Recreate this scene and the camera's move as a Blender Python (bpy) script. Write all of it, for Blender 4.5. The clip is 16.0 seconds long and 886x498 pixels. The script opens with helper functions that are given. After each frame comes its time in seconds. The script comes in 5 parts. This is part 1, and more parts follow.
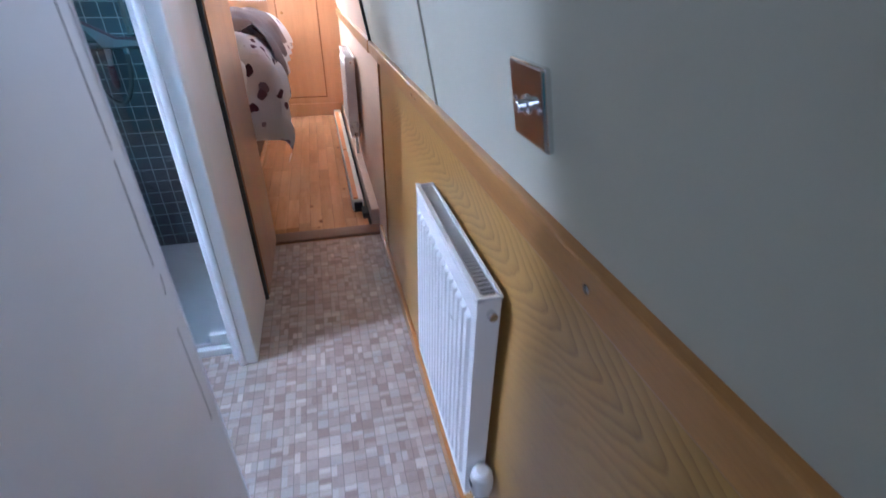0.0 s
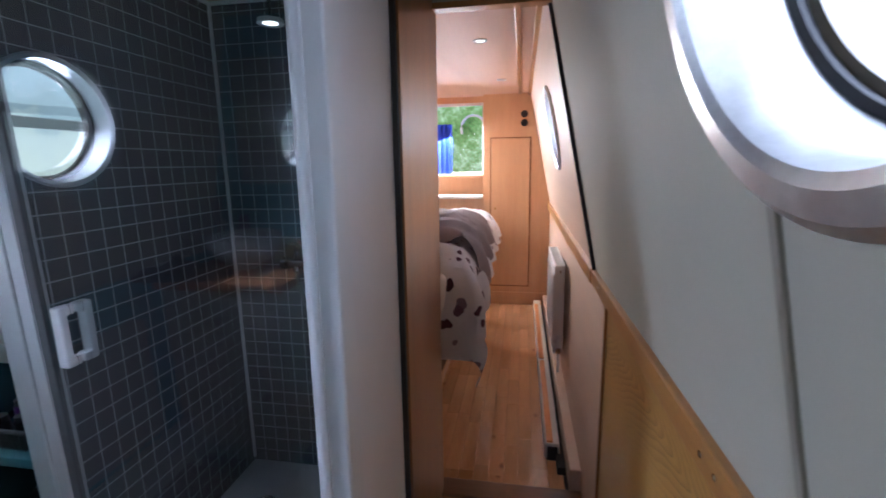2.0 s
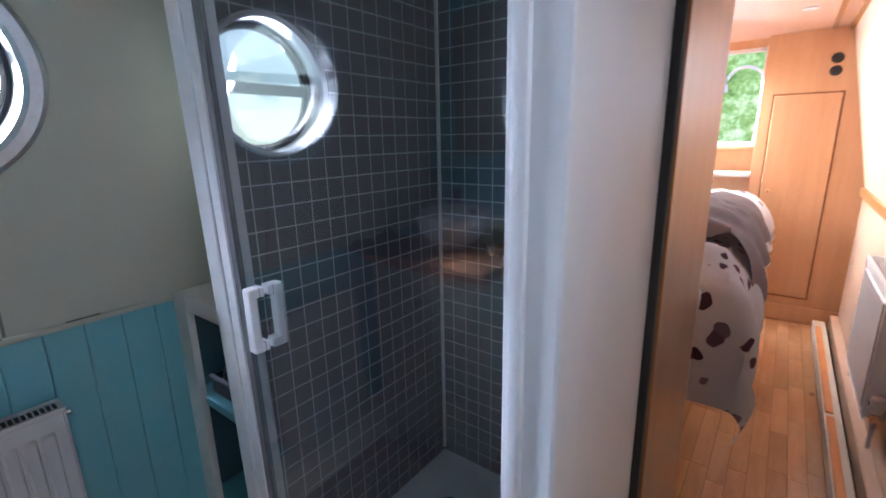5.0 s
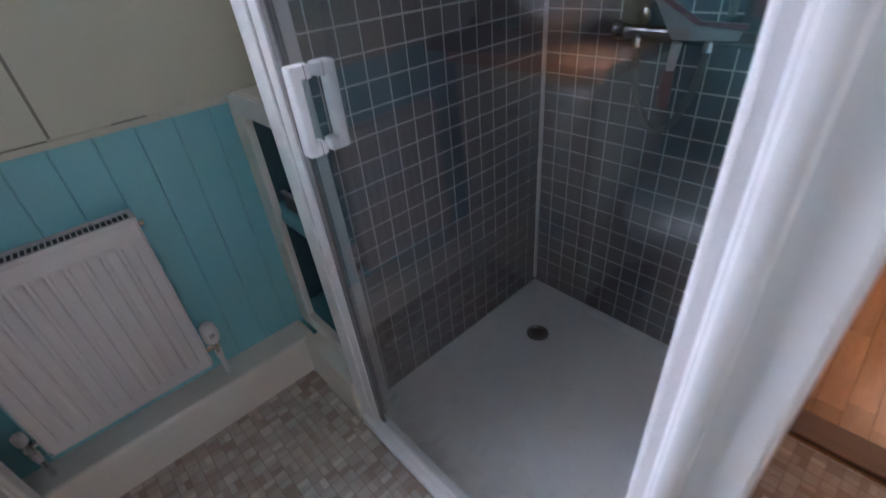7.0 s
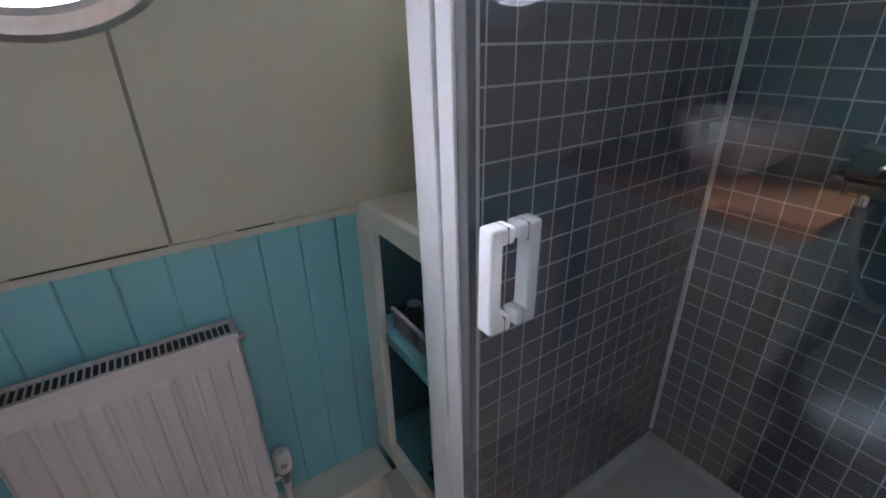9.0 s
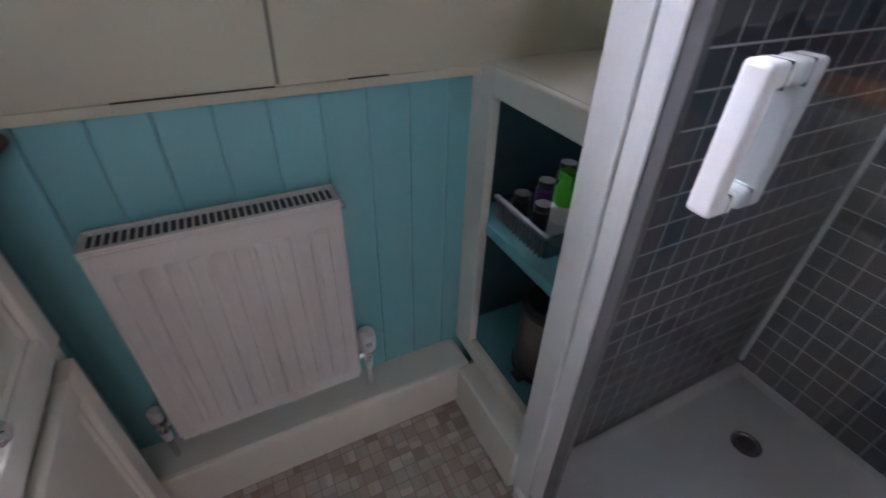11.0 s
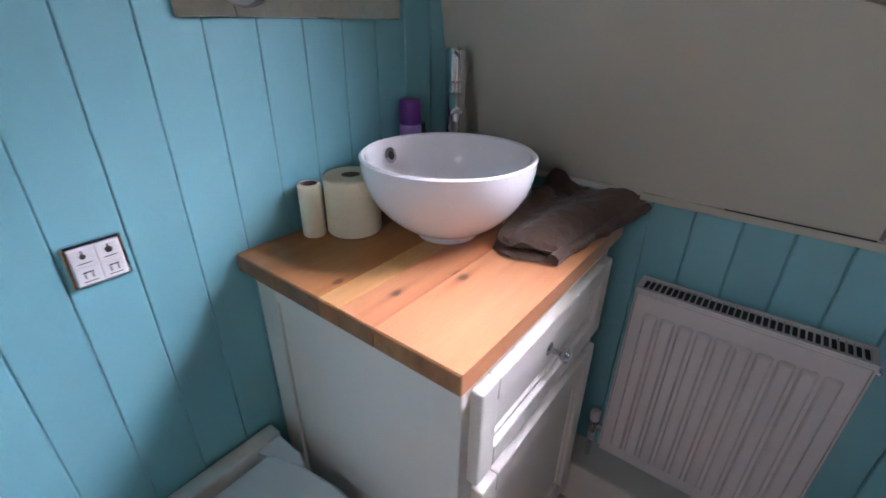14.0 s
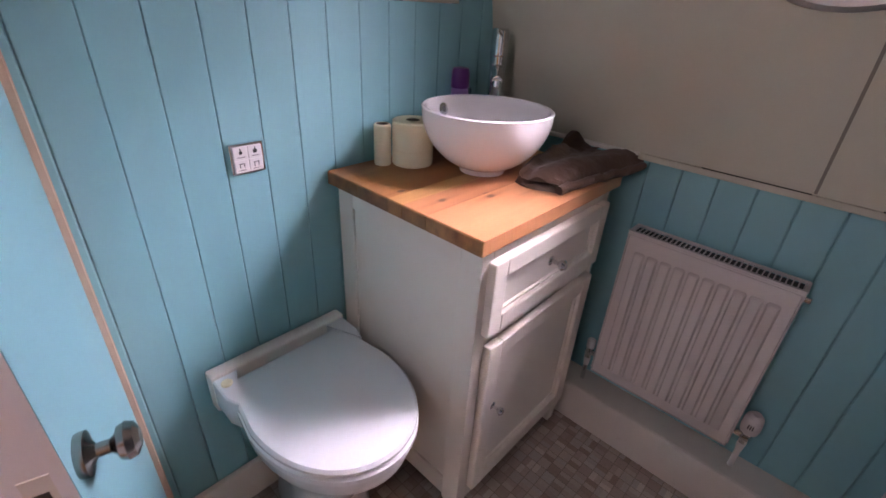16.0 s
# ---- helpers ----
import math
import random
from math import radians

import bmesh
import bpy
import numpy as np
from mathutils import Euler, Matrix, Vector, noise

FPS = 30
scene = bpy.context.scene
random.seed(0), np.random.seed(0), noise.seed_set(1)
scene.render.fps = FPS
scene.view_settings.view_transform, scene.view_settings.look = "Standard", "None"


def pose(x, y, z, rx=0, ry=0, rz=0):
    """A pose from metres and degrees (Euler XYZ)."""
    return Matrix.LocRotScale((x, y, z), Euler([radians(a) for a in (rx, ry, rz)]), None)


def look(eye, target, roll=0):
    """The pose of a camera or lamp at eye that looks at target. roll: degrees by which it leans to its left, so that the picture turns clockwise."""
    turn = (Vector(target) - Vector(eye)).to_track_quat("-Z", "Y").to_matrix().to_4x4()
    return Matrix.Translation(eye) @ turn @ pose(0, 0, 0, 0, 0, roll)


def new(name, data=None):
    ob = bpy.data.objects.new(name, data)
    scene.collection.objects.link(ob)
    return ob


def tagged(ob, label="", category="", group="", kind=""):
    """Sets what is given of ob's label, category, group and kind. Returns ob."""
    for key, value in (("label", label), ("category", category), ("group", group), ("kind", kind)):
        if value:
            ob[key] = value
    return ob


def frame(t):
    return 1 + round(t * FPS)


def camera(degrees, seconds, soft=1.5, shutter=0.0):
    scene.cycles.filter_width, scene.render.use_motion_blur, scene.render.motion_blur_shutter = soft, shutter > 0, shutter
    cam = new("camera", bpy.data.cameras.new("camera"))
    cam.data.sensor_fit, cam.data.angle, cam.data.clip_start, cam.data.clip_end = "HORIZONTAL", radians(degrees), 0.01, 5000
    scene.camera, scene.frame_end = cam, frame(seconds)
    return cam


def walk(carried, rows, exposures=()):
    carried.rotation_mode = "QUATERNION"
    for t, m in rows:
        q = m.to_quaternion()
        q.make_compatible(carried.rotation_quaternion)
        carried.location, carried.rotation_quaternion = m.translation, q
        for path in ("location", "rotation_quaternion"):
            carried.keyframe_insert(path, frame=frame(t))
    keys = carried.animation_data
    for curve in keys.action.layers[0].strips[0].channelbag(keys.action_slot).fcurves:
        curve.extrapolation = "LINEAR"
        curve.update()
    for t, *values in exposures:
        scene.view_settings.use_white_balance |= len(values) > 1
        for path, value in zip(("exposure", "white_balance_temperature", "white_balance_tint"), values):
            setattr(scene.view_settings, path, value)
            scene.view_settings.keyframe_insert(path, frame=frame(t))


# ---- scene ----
cam = camera(89.3, 16.0, soft=1.6, shutter=0.4)

PATH = [
    (0, (-0.243, -0.225, 1.204), (0.204, 1.432, 0.177), 1.0),
    (0.5, (-0.211, -0.035, 1.201), (0.131, 1.718, 0.302), 2.1),
    (1, (-0.219, 0.066, 1.234), (-0.073, 1.934, 0.536), 1.1),
    (1.5, (-0.255, 0.255, 1.331), (-0.333, 2.217, 0.952), 0.5),
    (2, (-0.26, 0.36, 1.34), (-0.601, 2.296, 0.97), -0.9),
    (2.5, (-0.294, 0.427, 1.357), (-0.87, 2.302, 0.967), -2.2),
    (3, (-0.321, 0.454, 1.381), (-1.099, 2.275, 1.096), -3.0),
    (3.2, (-0.329, 0.462, 1.399), (-1.172, 2.263, 1.181), -2.9),
    (5.3, (-0.462, 0.748, 1.312), (-1.695, 2.223, 0.759), -1.0),
    (5.5, (-0.496, 0.784, 1.292), (-1.771, 2.202, 0.685), -1.1),
    (6, (-0.547, 0.833, 1.207), (-1.852, 2.057, 0.313), -2.9),
    (6.5, (-0.541, 0.811, 1.182), (-1.751, 1.853, -0.023), -4.9),
    (7, (-0.588, 0.838, 1.176), (-1.854, 1.905, 0.054), -5.6),
    (7.5, (-0.676, 0.866, 1.213), (-2.138, 1.918, 0.342), -5.0),
    (8, (-0.732, 0.854, 1.249), (-2.316, 1.824, 0.509), -3.6),
    (8.2, (-0.765, 0.858, 1.261), (-2.368, 1.828, 0.562), -2.6),
    (10.3, (-1.052, 0.781, 1.149), (-2.31, 1.787, -0.036), 1.5),
    (10.5, (-1.061, 0.775, 1.136), (-2.333, 1.735, -0.072), 2.2),
    (11, (-1.039, 0.747, 1.127), (-2.466, 1.498, -0.057), 2.0),
    (11.5, (-1.05, 0.764, 1.158), (-2.625, 1.099, -0.028), 0.6),
    (12, (-1.058, 0.798, 1.172), (-2.69, 0.587, 0.034), -0.7),
    (12.5, (-1.033, 0.763, 1.183), (-2.642, 0.182, 0.147), 0.2),
    (13, (-0.996, 0.724, 1.199), (-2.509, -0.203, 0.277), 0.5),
    (13.5, (-0.934, 0.699, 1.243), (-2.326, -0.382, 0.298), 0.7),
    (14, (-0.842, 0.678, 1.222), (-2.256, -0.403, 0.309), 0.8),
    (14.5, (-0.763, 0.694, 1.221), (-2.163, -0.393, 0.296), 1.2),
    (15, (-0.689, 0.753, 1.229), (-2.057, -0.359, 0.285), 2.1),
    (15.5, (-0.637, 0.82, 1.222), (-1.971, -0.334, 0.279), 2.5),
    (16, (-0.607, 0.866, 1.223), (-1.913, -0.303, 0.259), 3.5),
]
EXPOSURES = [(0.0, 0.6, 4650, 3), (0.5, 0.72, 4600, 3), (1.0, 0.55, 4800, 2), (1.5, 0.12, 5000, 5), (2.0, -0.45, 5150, 7), (2.5, -0.4, 5250, 8), (3.0, -0.05, 5350, 8), (5.5, 0.3, 5350, 8), (6.5, 0.5, 5600, 9), (7.0, 0.45, 5850, 10), (8.0, 0.4, 6100, 10), (10.5, 0.58, 6000, 15), (11.0, 0.48, 6150, 14), (11.5, 0.22, 6200, 13), (12.0, 0.2, 6200, 14), (12.5, 0.5, 5950, 14), (13.0, 0.52, 5900, 15), (13.5, 0.27, 6000, 15), (14.0, 0.17, 6000, 16), (15.0, 0.15, 6250, 20), (16.0, 0.18, 6900, 33)]
walk(cam, [(t, look(eye, target, roll)) for t, eye, target, roll in PATH], EXPOSURES)

# ---- world, sun, window light ----
world = bpy.data.worlds.new("overcast_sky")
scene.world = world
world.use_nodes = True
wn, wl = world.node_tree.nodes, world.node_tree.links
sky = wn.new("ShaderNodeTexSky")
sky.sky_type, sky.sun_disc, sky.sun_elevation, sky.sun_rotation = "NISHITA", False, radians(48), radians(200)
sky.air_density, sky.dust_density = 1.0, 3.0
wl.new(sky.outputs["Color"], wn["Background"].inputs["Color"])
wn["Background"].inputs["Strength"].default_value = 0.15

sun_data = bpy.data.lights.new("sun", "SUN")
sun_data.energy, sun_data.angle, sun_data.color = 1.2, radians(12), (1.0, 0.96, 0.9)
sun = new("sun", sun_data)
sun.matrix_world = look((-6, 9, 12), (0, 0, 0))


def window_light(name, eye, target, size, watts, color=(0.93, 0.97, 1.0), size_y=None):
    data = bpy.data.lights.new(name, "AREA")
    data.energy, data.color, data.size = watts, color, size
    data.shape = "RECTANGLE" if size_y else "DISK"
    if size_y:
        data.size_y = size_y
    lamp = new(name, data)
    lamp.matrix_world = look(eye, target)
    return lamp


DAY = (0.97, 0.92, 1.06)
# daylight: sky lamps added outside, porthole lamps square to the leaning cabin sides
window_light("sky_over_bank", (-2.45, 1.62, 2.42), (-1.69, 0.76, 1.475), 1.3, 540.0, DAY)
window_light("sky_above_bank", (-2.06, 0.76, 1.965), (-1.69, 0.76, 1.475), 0.6, 150.0, DAY)
window_light("sky_abeam", (-2.7, 0.80, 1.72), (-1.69, 0.76, 1.475), 1.0, 95.0, DAY)
window_light("porthole_light_corridor", (0.03, 0.665, 1.552), (-0.97, 0.665, 1.352), 0.40, 3.3, DAY)
window_light("porthole_light_shower", (-1.523, 1.36, 1.462), (-0.5, 1.45, 1.20), 0.28, 3.4, DAY)
window_light("porthole_light_bedroom", (-0.03, 2.75, 1.53), (-1.03, 2.75, 1.33), 0.32, 2.5, DAY)
window_light("bedroom_window_light", (-1.05, 4.66, 1.55), (-0.5, 3.95, 0.0), 0.8, 100.0, (1.10, 0.94, 0.84), 0.55)
window_light("bedroom_side_light", (-1.77, 3.3, 1.45), (-0.2, 3.2, 0.1), 0.8, 14.0, (1.12, 0.93, 0.80), 0.5)
# Unseen fill lamps added behind the start of the walk; no window there.
window_light("added_side_fill", (-0.16, -1.15, 1.45), (-0.8, 0.3, 0.7), 0.32, 1.2, DAY)
window_light("added_aft_fill", (-0.9, -2.35, 1.4), (-0.6, 0.5, 0.8), 0.9, 8.5, DAY, 0.6)

# ---- materials ----


def shader(name, rough=0.5, metal=0.0):
    m = bpy.data.materials.new(name)
    m.use_nodes = True
    n, l = m.node_tree.nodes, m.node_tree.links
    b = n["Principled BSDF"]
    b.inputs["Roughness"].default_value, b.inputs["Metallic"].default_value = rough, metal
    return m, n, l, b


def ramp(n, stops):
    r = n.new("ShaderNodeValToRGB")
    els = r.color_ramp.elements
    while len(els) < len(stops):
        els.new(0.5)
    for e, (at, c) in zip(els, stops):
        e.position, e.color = at, (*c, 1)
    return r


def noise_tex(n, l, vec, scale, detail=4.0, rough=0.55):
    t = n.new("ShaderNodeTexNoise")
    t.inputs["Scale"].default_value, t.inputs["Detail"].default_value, t.inputs["Roughness"].default_value = scale, detail, rough
    l.new(vec, t.inputs["Vector"])
    return t


def bump(n, l, b, height, strength, dist):
    k = n.new("ShaderNodeBump")
    k.inputs["Strength"].default_value, k.inputs["Distance"].default_value = strength, dist
    l.new(height, k.inputs["Height"])
    l.new(k.outputs["Normal"], b.inputs["Normal"])
    return k


def math_node(n, l, op, a, c=None):
    k = n.new("ShaderNodeMath")
    k.operation = op
    for i, v in enumerate((a, c)):
        if v is None:
            continue
        if isinstance(v, (int, float)):
            k.inputs[i].default_value = v
        else:
            l.new(v, k.inputs[i])
    return k.outputs[0]


def painted(name, c, rough=0.45, vary=0.08, relief=0.12, fine=140.0, dirt=None, piece=0.0):
    """Paint or plastic: broad unevenness, fine brush or orange-peel relief, faint marks."""
    m, n, l, b = shader(name, rough)
    vec = n.new("ShaderNodeTexCoord").outputs["Object"]
    big, small = noise_tex(n, l, vec, 3.5, 5), noise_tex(n, l, vec, fine, 3)
    lo = tuple(v * (1 - vary) for v in c)
    hi = tuple(min(1, v * (1 + vary * 0.6)) for v in c)
    r = ramp(n, [(0.3, lo), (0.7, hi)])
    l.new(big.outputs["Fac"], r.inputs["Fac"])
    out = r.outputs["Color"]
    if dirt:
        spots = noise_tex(n, l, vec, 22, 6, 0.7)
        k = ramp(n, [(0.62, (0, 0, 0)), (0.78, (1, 1, 1))])
        l.new(spots.outputs["Fac"], k.inputs["Fac"])
        mix = n.new("ShaderNodeMixRGB")
        mix.inputs["Color2"].default_value = (*dirt, 1)
        l.new(math_node(n, l, "MULTIPLY", k.outputs["Color"], 0.35), mix.inputs["Fac"])
        l.new(out, mix.inputs["Color1"])
        out = mix.outputs["Color"]
    if piece:
        info = n.new("ShaderNodeObjectInfo")
        hsv = n.new("ShaderNodeHueSaturation")
        l.new(math_node(n, l, "MULTIPLY_ADD", info.outputs["Random"], piece), hsv.inputs["Value"])
        hsv.inputs["Value"].links[0].from_node.inputs[2].default_value = 1 - piece / 2
        l.new(out, hsv.inputs["Color"])
        out = hsv.outputs["Color"]
    l.new(out, b.inputs["Base Color"])
    rr = n.new("ShaderNodeMapRange")
    rr.inputs["To Min"].default_value, rr.inputs["To Max"].default_value = max(0.02, rough - 0.08), min(1, rough + 0.1)
    l.new(big.outputs["Fac"], rr.inputs["Value"])
    l.new(rr.outputs["Result"], b.inputs["Roughness"])
    bump(n, l, b, small.outputs["Fac"], relief, 0.002)
    return m


def timber(name, dark, light, axis="y", rough=0.35, grain=9.0, stretch=12.0, piece=0.0, gloss=0.0, knots=False):
    """Wood with its grain along an axis, with fine pores and broad streaks, and knots where asked."""
    m, n, l, b = shader(name, rough)
    tc = n.new("ShaderNodeTexCoord").outputs["Object"]
    mp = n.new("ShaderNodeMapping")
    i = "xyz".index(axis)
    sc = [1.0, 1.0, 1.0]
    sc[i] = 1 / stretch
    mp.inputs["Scale"].default_value = sc
    if piece:
        info = n.new("ShaderNodeObjectInfo")
        off = n.new("ShaderNodeVectorMath")
        off.operation = "SCALE"
        off.inputs[0].default_value = (17, 31, 23)
        l.new(info.outputs["Random"], off.inputs["Scale"])
        add = n.new("ShaderNodeVectorMath")
        l.new(tc, add.inputs[0])
        l.new(off.outputs[0], add.inputs[1])
        tc = add.outputs[0]
    l.new(tc, mp.inputs["Vector"])
    vec = mp.outputs["Vector"]
    broad, fine = noise_tex(n, l, vec, grain, 6, 0.6), noise_tex(n, l, vec, grain * 26, 4, 0.7)
    r = ramp(n, [(0.25, dark), (0.5, tuple((a + c) / 2 for a, c in zip(dark, light))), (0.75, light)])
    value = broad.outputs["Fac"]
    value = math_node(n, l, "ADD", value, math_node(n, l, "MULTIPLY", math_node(n, l, "SUBTRACT", fine.outputs["Fac"], 0.5), 0.35))
    l.new(value, r.inputs["Fac"])
    out = r.outputs["Color"]
    if knots:
        vo = n.new("ShaderNodeTexVoronoi")
        vo.inputs["Scale"].default_value = 7.0
        sq = n.new("ShaderNodeMapping")
        s2 = [1.0, 1.0, 0.3]
        s2[i] = 0.55
        sq.inputs["Scale"].default_value = s2
        l.new(tc, sq.inputs["Vector"])
        l.new(sq.outputs["Vector"], vo.inputs["Vector"])
        kr = ramp(n, [(0.0, (1, 1, 1)), (0.045, (0.8, 0.8, 0.8)), (0.12, (0, 0, 0))])
        l.new(vo.outputs["Distance"], kr.inputs["Fac"])
        mk = n.new("ShaderNodeMixRGB")
        mk.inputs["Color2"].default_value = (dark[0] * 0.35, dark[1] * 0.25, dark[2] * 0.2, 1)
        l.new(kr.outputs["Color"], mk.inputs["Fac"])
        l.new(out, mk.inputs["Color1"])
        out = mk.outputs["Color"]
    if piece:
        hsv = n.new("ShaderNodeHueSaturation")
        l.new(math_node(n, l, "ADD", math_node(n, l, "MULTIPLY", info.outputs["Random"], piece), 1 - piece / 2), hsv.inputs["Value"])
        l.new(out, hsv.inputs["Color"])
        out = hsv.outputs["Color"]
    l.new(out, b.inputs["Base Color"])
    if gloss:
        b.inputs["Coat Weight"].default_value, b.inputs["Coat Roughness"].default_value = gloss, 0.12
    bump(n, l, b, fine.outputs["Fac"], 0.12, 0.0015)
    return m


def metal(name, c, rough=0.15, scratch=0.15):
    m, n, l, b = shader(name, rough, 1.0)
    vec = n.new("ShaderNodeTexCoord").outputs["Object"]
    t = noise_tex(n, l, vec, 60, 5, 0.7)
    r = ramp(n, [(0.3, tuple(v * 0.85 for v in c)), (0.7, c)])
    l.new(t.outputs["Fac"], r.inputs["Fac"])
    l.new(r.outputs["Color"], b.inputs["Base Color"])
    rr = n.new("ShaderNodeMapRange")
    rr.inputs["To Min"].default_value, rr.inputs["To Max"].default_value = rough * 0.7, rough + scratch
    l.new(t.outputs["Fac"], rr.inputs["Value"])
    l.new(rr.outputs["Result"], b.inputs["Roughness"])
    return m


def glass(name, tint=(1, 1, 1), rough=0.0, gloss=1.0):
    """Thin pane: clear transmission with a Fresnel gloss."""
    m = bpy.data.materials.new(name)
    m.use_nodes = True
    n, l = m.node_tree.nodes, m.node_tree.links
    n.remove(n["Principled BSDF"])
    tr, gl, mix, lw = n.new("ShaderNodeBsdfTransparent"), n.new("ShaderNodeBsdfGlossy"), n.new("ShaderNodeMixShader"), n.new("ShaderNodeLayerWeight")
    tr.inputs["Color"].default_value = (*tint, 1)
    gl.inputs["Roughness"].default_value = rough
    lw.inputs["Blend"].default_value = 0.5
    schlick = math_node(n, l, "ADD", math_node(n, l, "MULTIPLY", math_node(n, l, "POWER", lw.outputs["Facing"], 5.0), 0.9), 0.045)
    vec = n.new("ShaderNodeTexCoord").outputs["Object"]
    smear = noise_tex(n, l, vec, 5, 5)
    l.new(math_node(n, l, "MULTIPLY", schlick, math_node(n, l, "ADD", math_node(n, l, "MULTIPLY", smear.outputs["Fac"], 0.3), gloss)), mix.inputs["Fac"])
    l.new(tr.outputs[0], mix.inputs[1])
    l.new(gl.outputs[0], mix.inputs[2])
    l.new(mix.outputs[0], n["Material Output"].inputs["Surface"])
    return m


def glow(name, c, strength):
    m = bpy.data.materials.new(name)
    m.use_nodes = True
    n, l = m.node_tree.nodes, m.node_tree.links
    n.remove(n["Principled BSDF"])
    e = n.new("ShaderNodeEmission")
    e.inputs["Color"].default_value, e.inputs["Strength"].default_value = (*c, 1), strength
    l.new(e.outputs[0], n["Material Output"].inputs["Surface"])
    return m


def mosaic_vinyl():
    """Printed sheet flooring: small squares, each whole or split in two, in beige, grey and brown."""
    m, n, l, b = shader("mosaic_vinyl", 0.32)
    vec = n.new("ShaderNodeTexCoord").outputs["Object"]
    sep = n.new("ShaderNodeSeparateXYZ")
    l.new(vec, sep.inputs[0])
    size = 0.034
    u, v = (math_node(n, l, "DIVIDE", sep.outputs[k], size) for k in (0, 1))
    fu, fv = (math_node(n, l, "FLOOR", k) for k in (u, v))
    ru, rv = math_node(n, l, "SUBTRACT", u, fu), math_node(n, l, "SUBTRACT", v, fv)

    def cell(a, c, seed):
        w = n.new("ShaderNodeTexWhiteNoise")
        w.noise_dimensions = "4D"
        comb = n.new("ShaderNodeCombineXYZ")
        l.new(a, comb.inputs[0])
        l.new(c, comb.inputs[1])
        l.new(comb.outputs[0], w.inputs["Vector"])
        if isinstance(seed, (int, float)):
            w.inputs["W"].default_value = seed
        else:
            l.new(seed, w.inputs["W"])
        return w.outputs["Value"]

    pick = cell(fu, fv, 1.0)
    half_u, half_v = math_node(n, l, "GREATER_THAN", ru, 0.5), math_node(n, l, "GREATER_THAN", rv, 0.5)
    split_u = math_node(n, l, "LESS_THAN", pick, 0.42)
    split_v = math_node(n, l, "GREATER_THAN", pick, 0.58)
    idx = math_node(n, l, "ADD", math_node(n, l, "MULTIPLY", half_u, split_u), math_node(n, l, "MULTIPLY", half_v, split_v))
    tone = cell(fu, fv, math_node(n, l, "ADD", idx, 5.0))
    r = ramp(n, [(0.0, (0.28, 0.215, 0.175)), (0.18, (0.34, 0.275, 0.23)), (0.42, (0.395, 0.33, 0.285)), (0.66, (0.455, 0.39, 0.335)), (0.86, (0.38, 0.35, 0.325)), (1.0, (0.56, 0.50, 0.44))])
    l.new(tone, r.inputs["Fac"])

    def edge(t, w):
        d = math_node(n, l, "ABSOLUTE", math_node(n, l, "SUBTRACT", t, 0.5))
        return math_node(n, l, "GREATER_THAN", d, 0.5 - w)

    line = math_node(n, l, "MAXIMUM", edge(ru, 0.035), edge(rv, 0.035))
    grain = noise_tex(n, l, vec, 120, 4, 0.7)
    mix = n.new("ShaderNodeMixRGB")
    mix.inputs["Color2"].default_value = (0.19, 0.15, 0.12, 1)
    l.new(math_node(n, l, "MULTIPLY", line, 0.65), mix.inputs["Fac"])
    l.new(r.outputs["Color"], mix.inputs["Color1"])
    mul = n.new("ShaderNodeMixRGB")
    mul.blend_type = "MULTIPLY"
    mul.inputs["Fac"].default_value = 0.5
    g = ramp(n, [(0.3, (0.7, 0.7, 0.7)), (0.7, (1, 1, 1))])
    l.new(grain.outputs["Fac"], g.inputs["Fac"])
    l.new(mix.outputs["Color"], mul.inputs["Color1"])
    l.new(g.outputs["Color"], mul.inputs["Color2"])
    l.new(mul.outputs["Color"], b.inputs["Base Color"])
    bump(n, l, b, math_node(n, l, "SUBTRACT", 1.0, line), 0.12, 0.001)
    return m


# Emissive leaf pattern: the daylight on the greenery is put into its glow.
def foliage_backdrop():
    m = bpy.data.materials.new("glowing_greenery")
    m.use_nodes = True
    n, l = m.node_tree.nodes, m.node_tree.links
    n.remove(n["Principled BSDF"])
    vec = n.new("ShaderNodeTexCoord").outputs["Object"]
    a, c = noise_tex(n, l, vec, 1.6, 8, 0.75), noise_tex(n, l, vec, 9, 6, 0.8)
    s = math_node(n, l, "ADD", math_node(n, l, "MULTIPLY", a.outputs["Fac"], 0.6), math_node(n, l, "MULTIPLY", c.outputs["Fac"], 0.4))
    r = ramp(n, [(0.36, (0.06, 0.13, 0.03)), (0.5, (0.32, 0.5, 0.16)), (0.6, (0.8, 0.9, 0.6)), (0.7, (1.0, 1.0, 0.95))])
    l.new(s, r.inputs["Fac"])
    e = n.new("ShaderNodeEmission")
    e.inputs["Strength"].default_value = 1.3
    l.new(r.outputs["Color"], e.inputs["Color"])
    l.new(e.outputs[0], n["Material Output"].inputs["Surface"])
    return m


TEAL = painted("teal_paint", (0.185, 0.435, 0.472), 0.42, 0.06, 0.08, piece=0.08)
TEAL_DARK = painted("teal_paint_flat", (0.13, 0.34, 0.38), 0.5, 0.08)
CREAM = painted("cream_panel", (0.45, 0.435, 0.345), 0.72, 0.05, 0.04, fine=220)
CREAM.node_tree.nodes["Principled BSDF"].inputs["Specular IOR Level"].default_value = 0.25
WHITE = painted("white_gloss_paint", (0.70, 0.70, 0.705), 0.4, 0.03, 0.01)
WALLWHITE = painted("white_wall_paint", (0.72, 0.70, 0.71), 0.4, 0.05, 0.12, fine=90)
OFFWHITE = painted("off_white_trim_paint", (0.66, 0.63, 0.57), 0.4, 0.07, 0.12, dirt=(0.42, 0.36, 0.28))
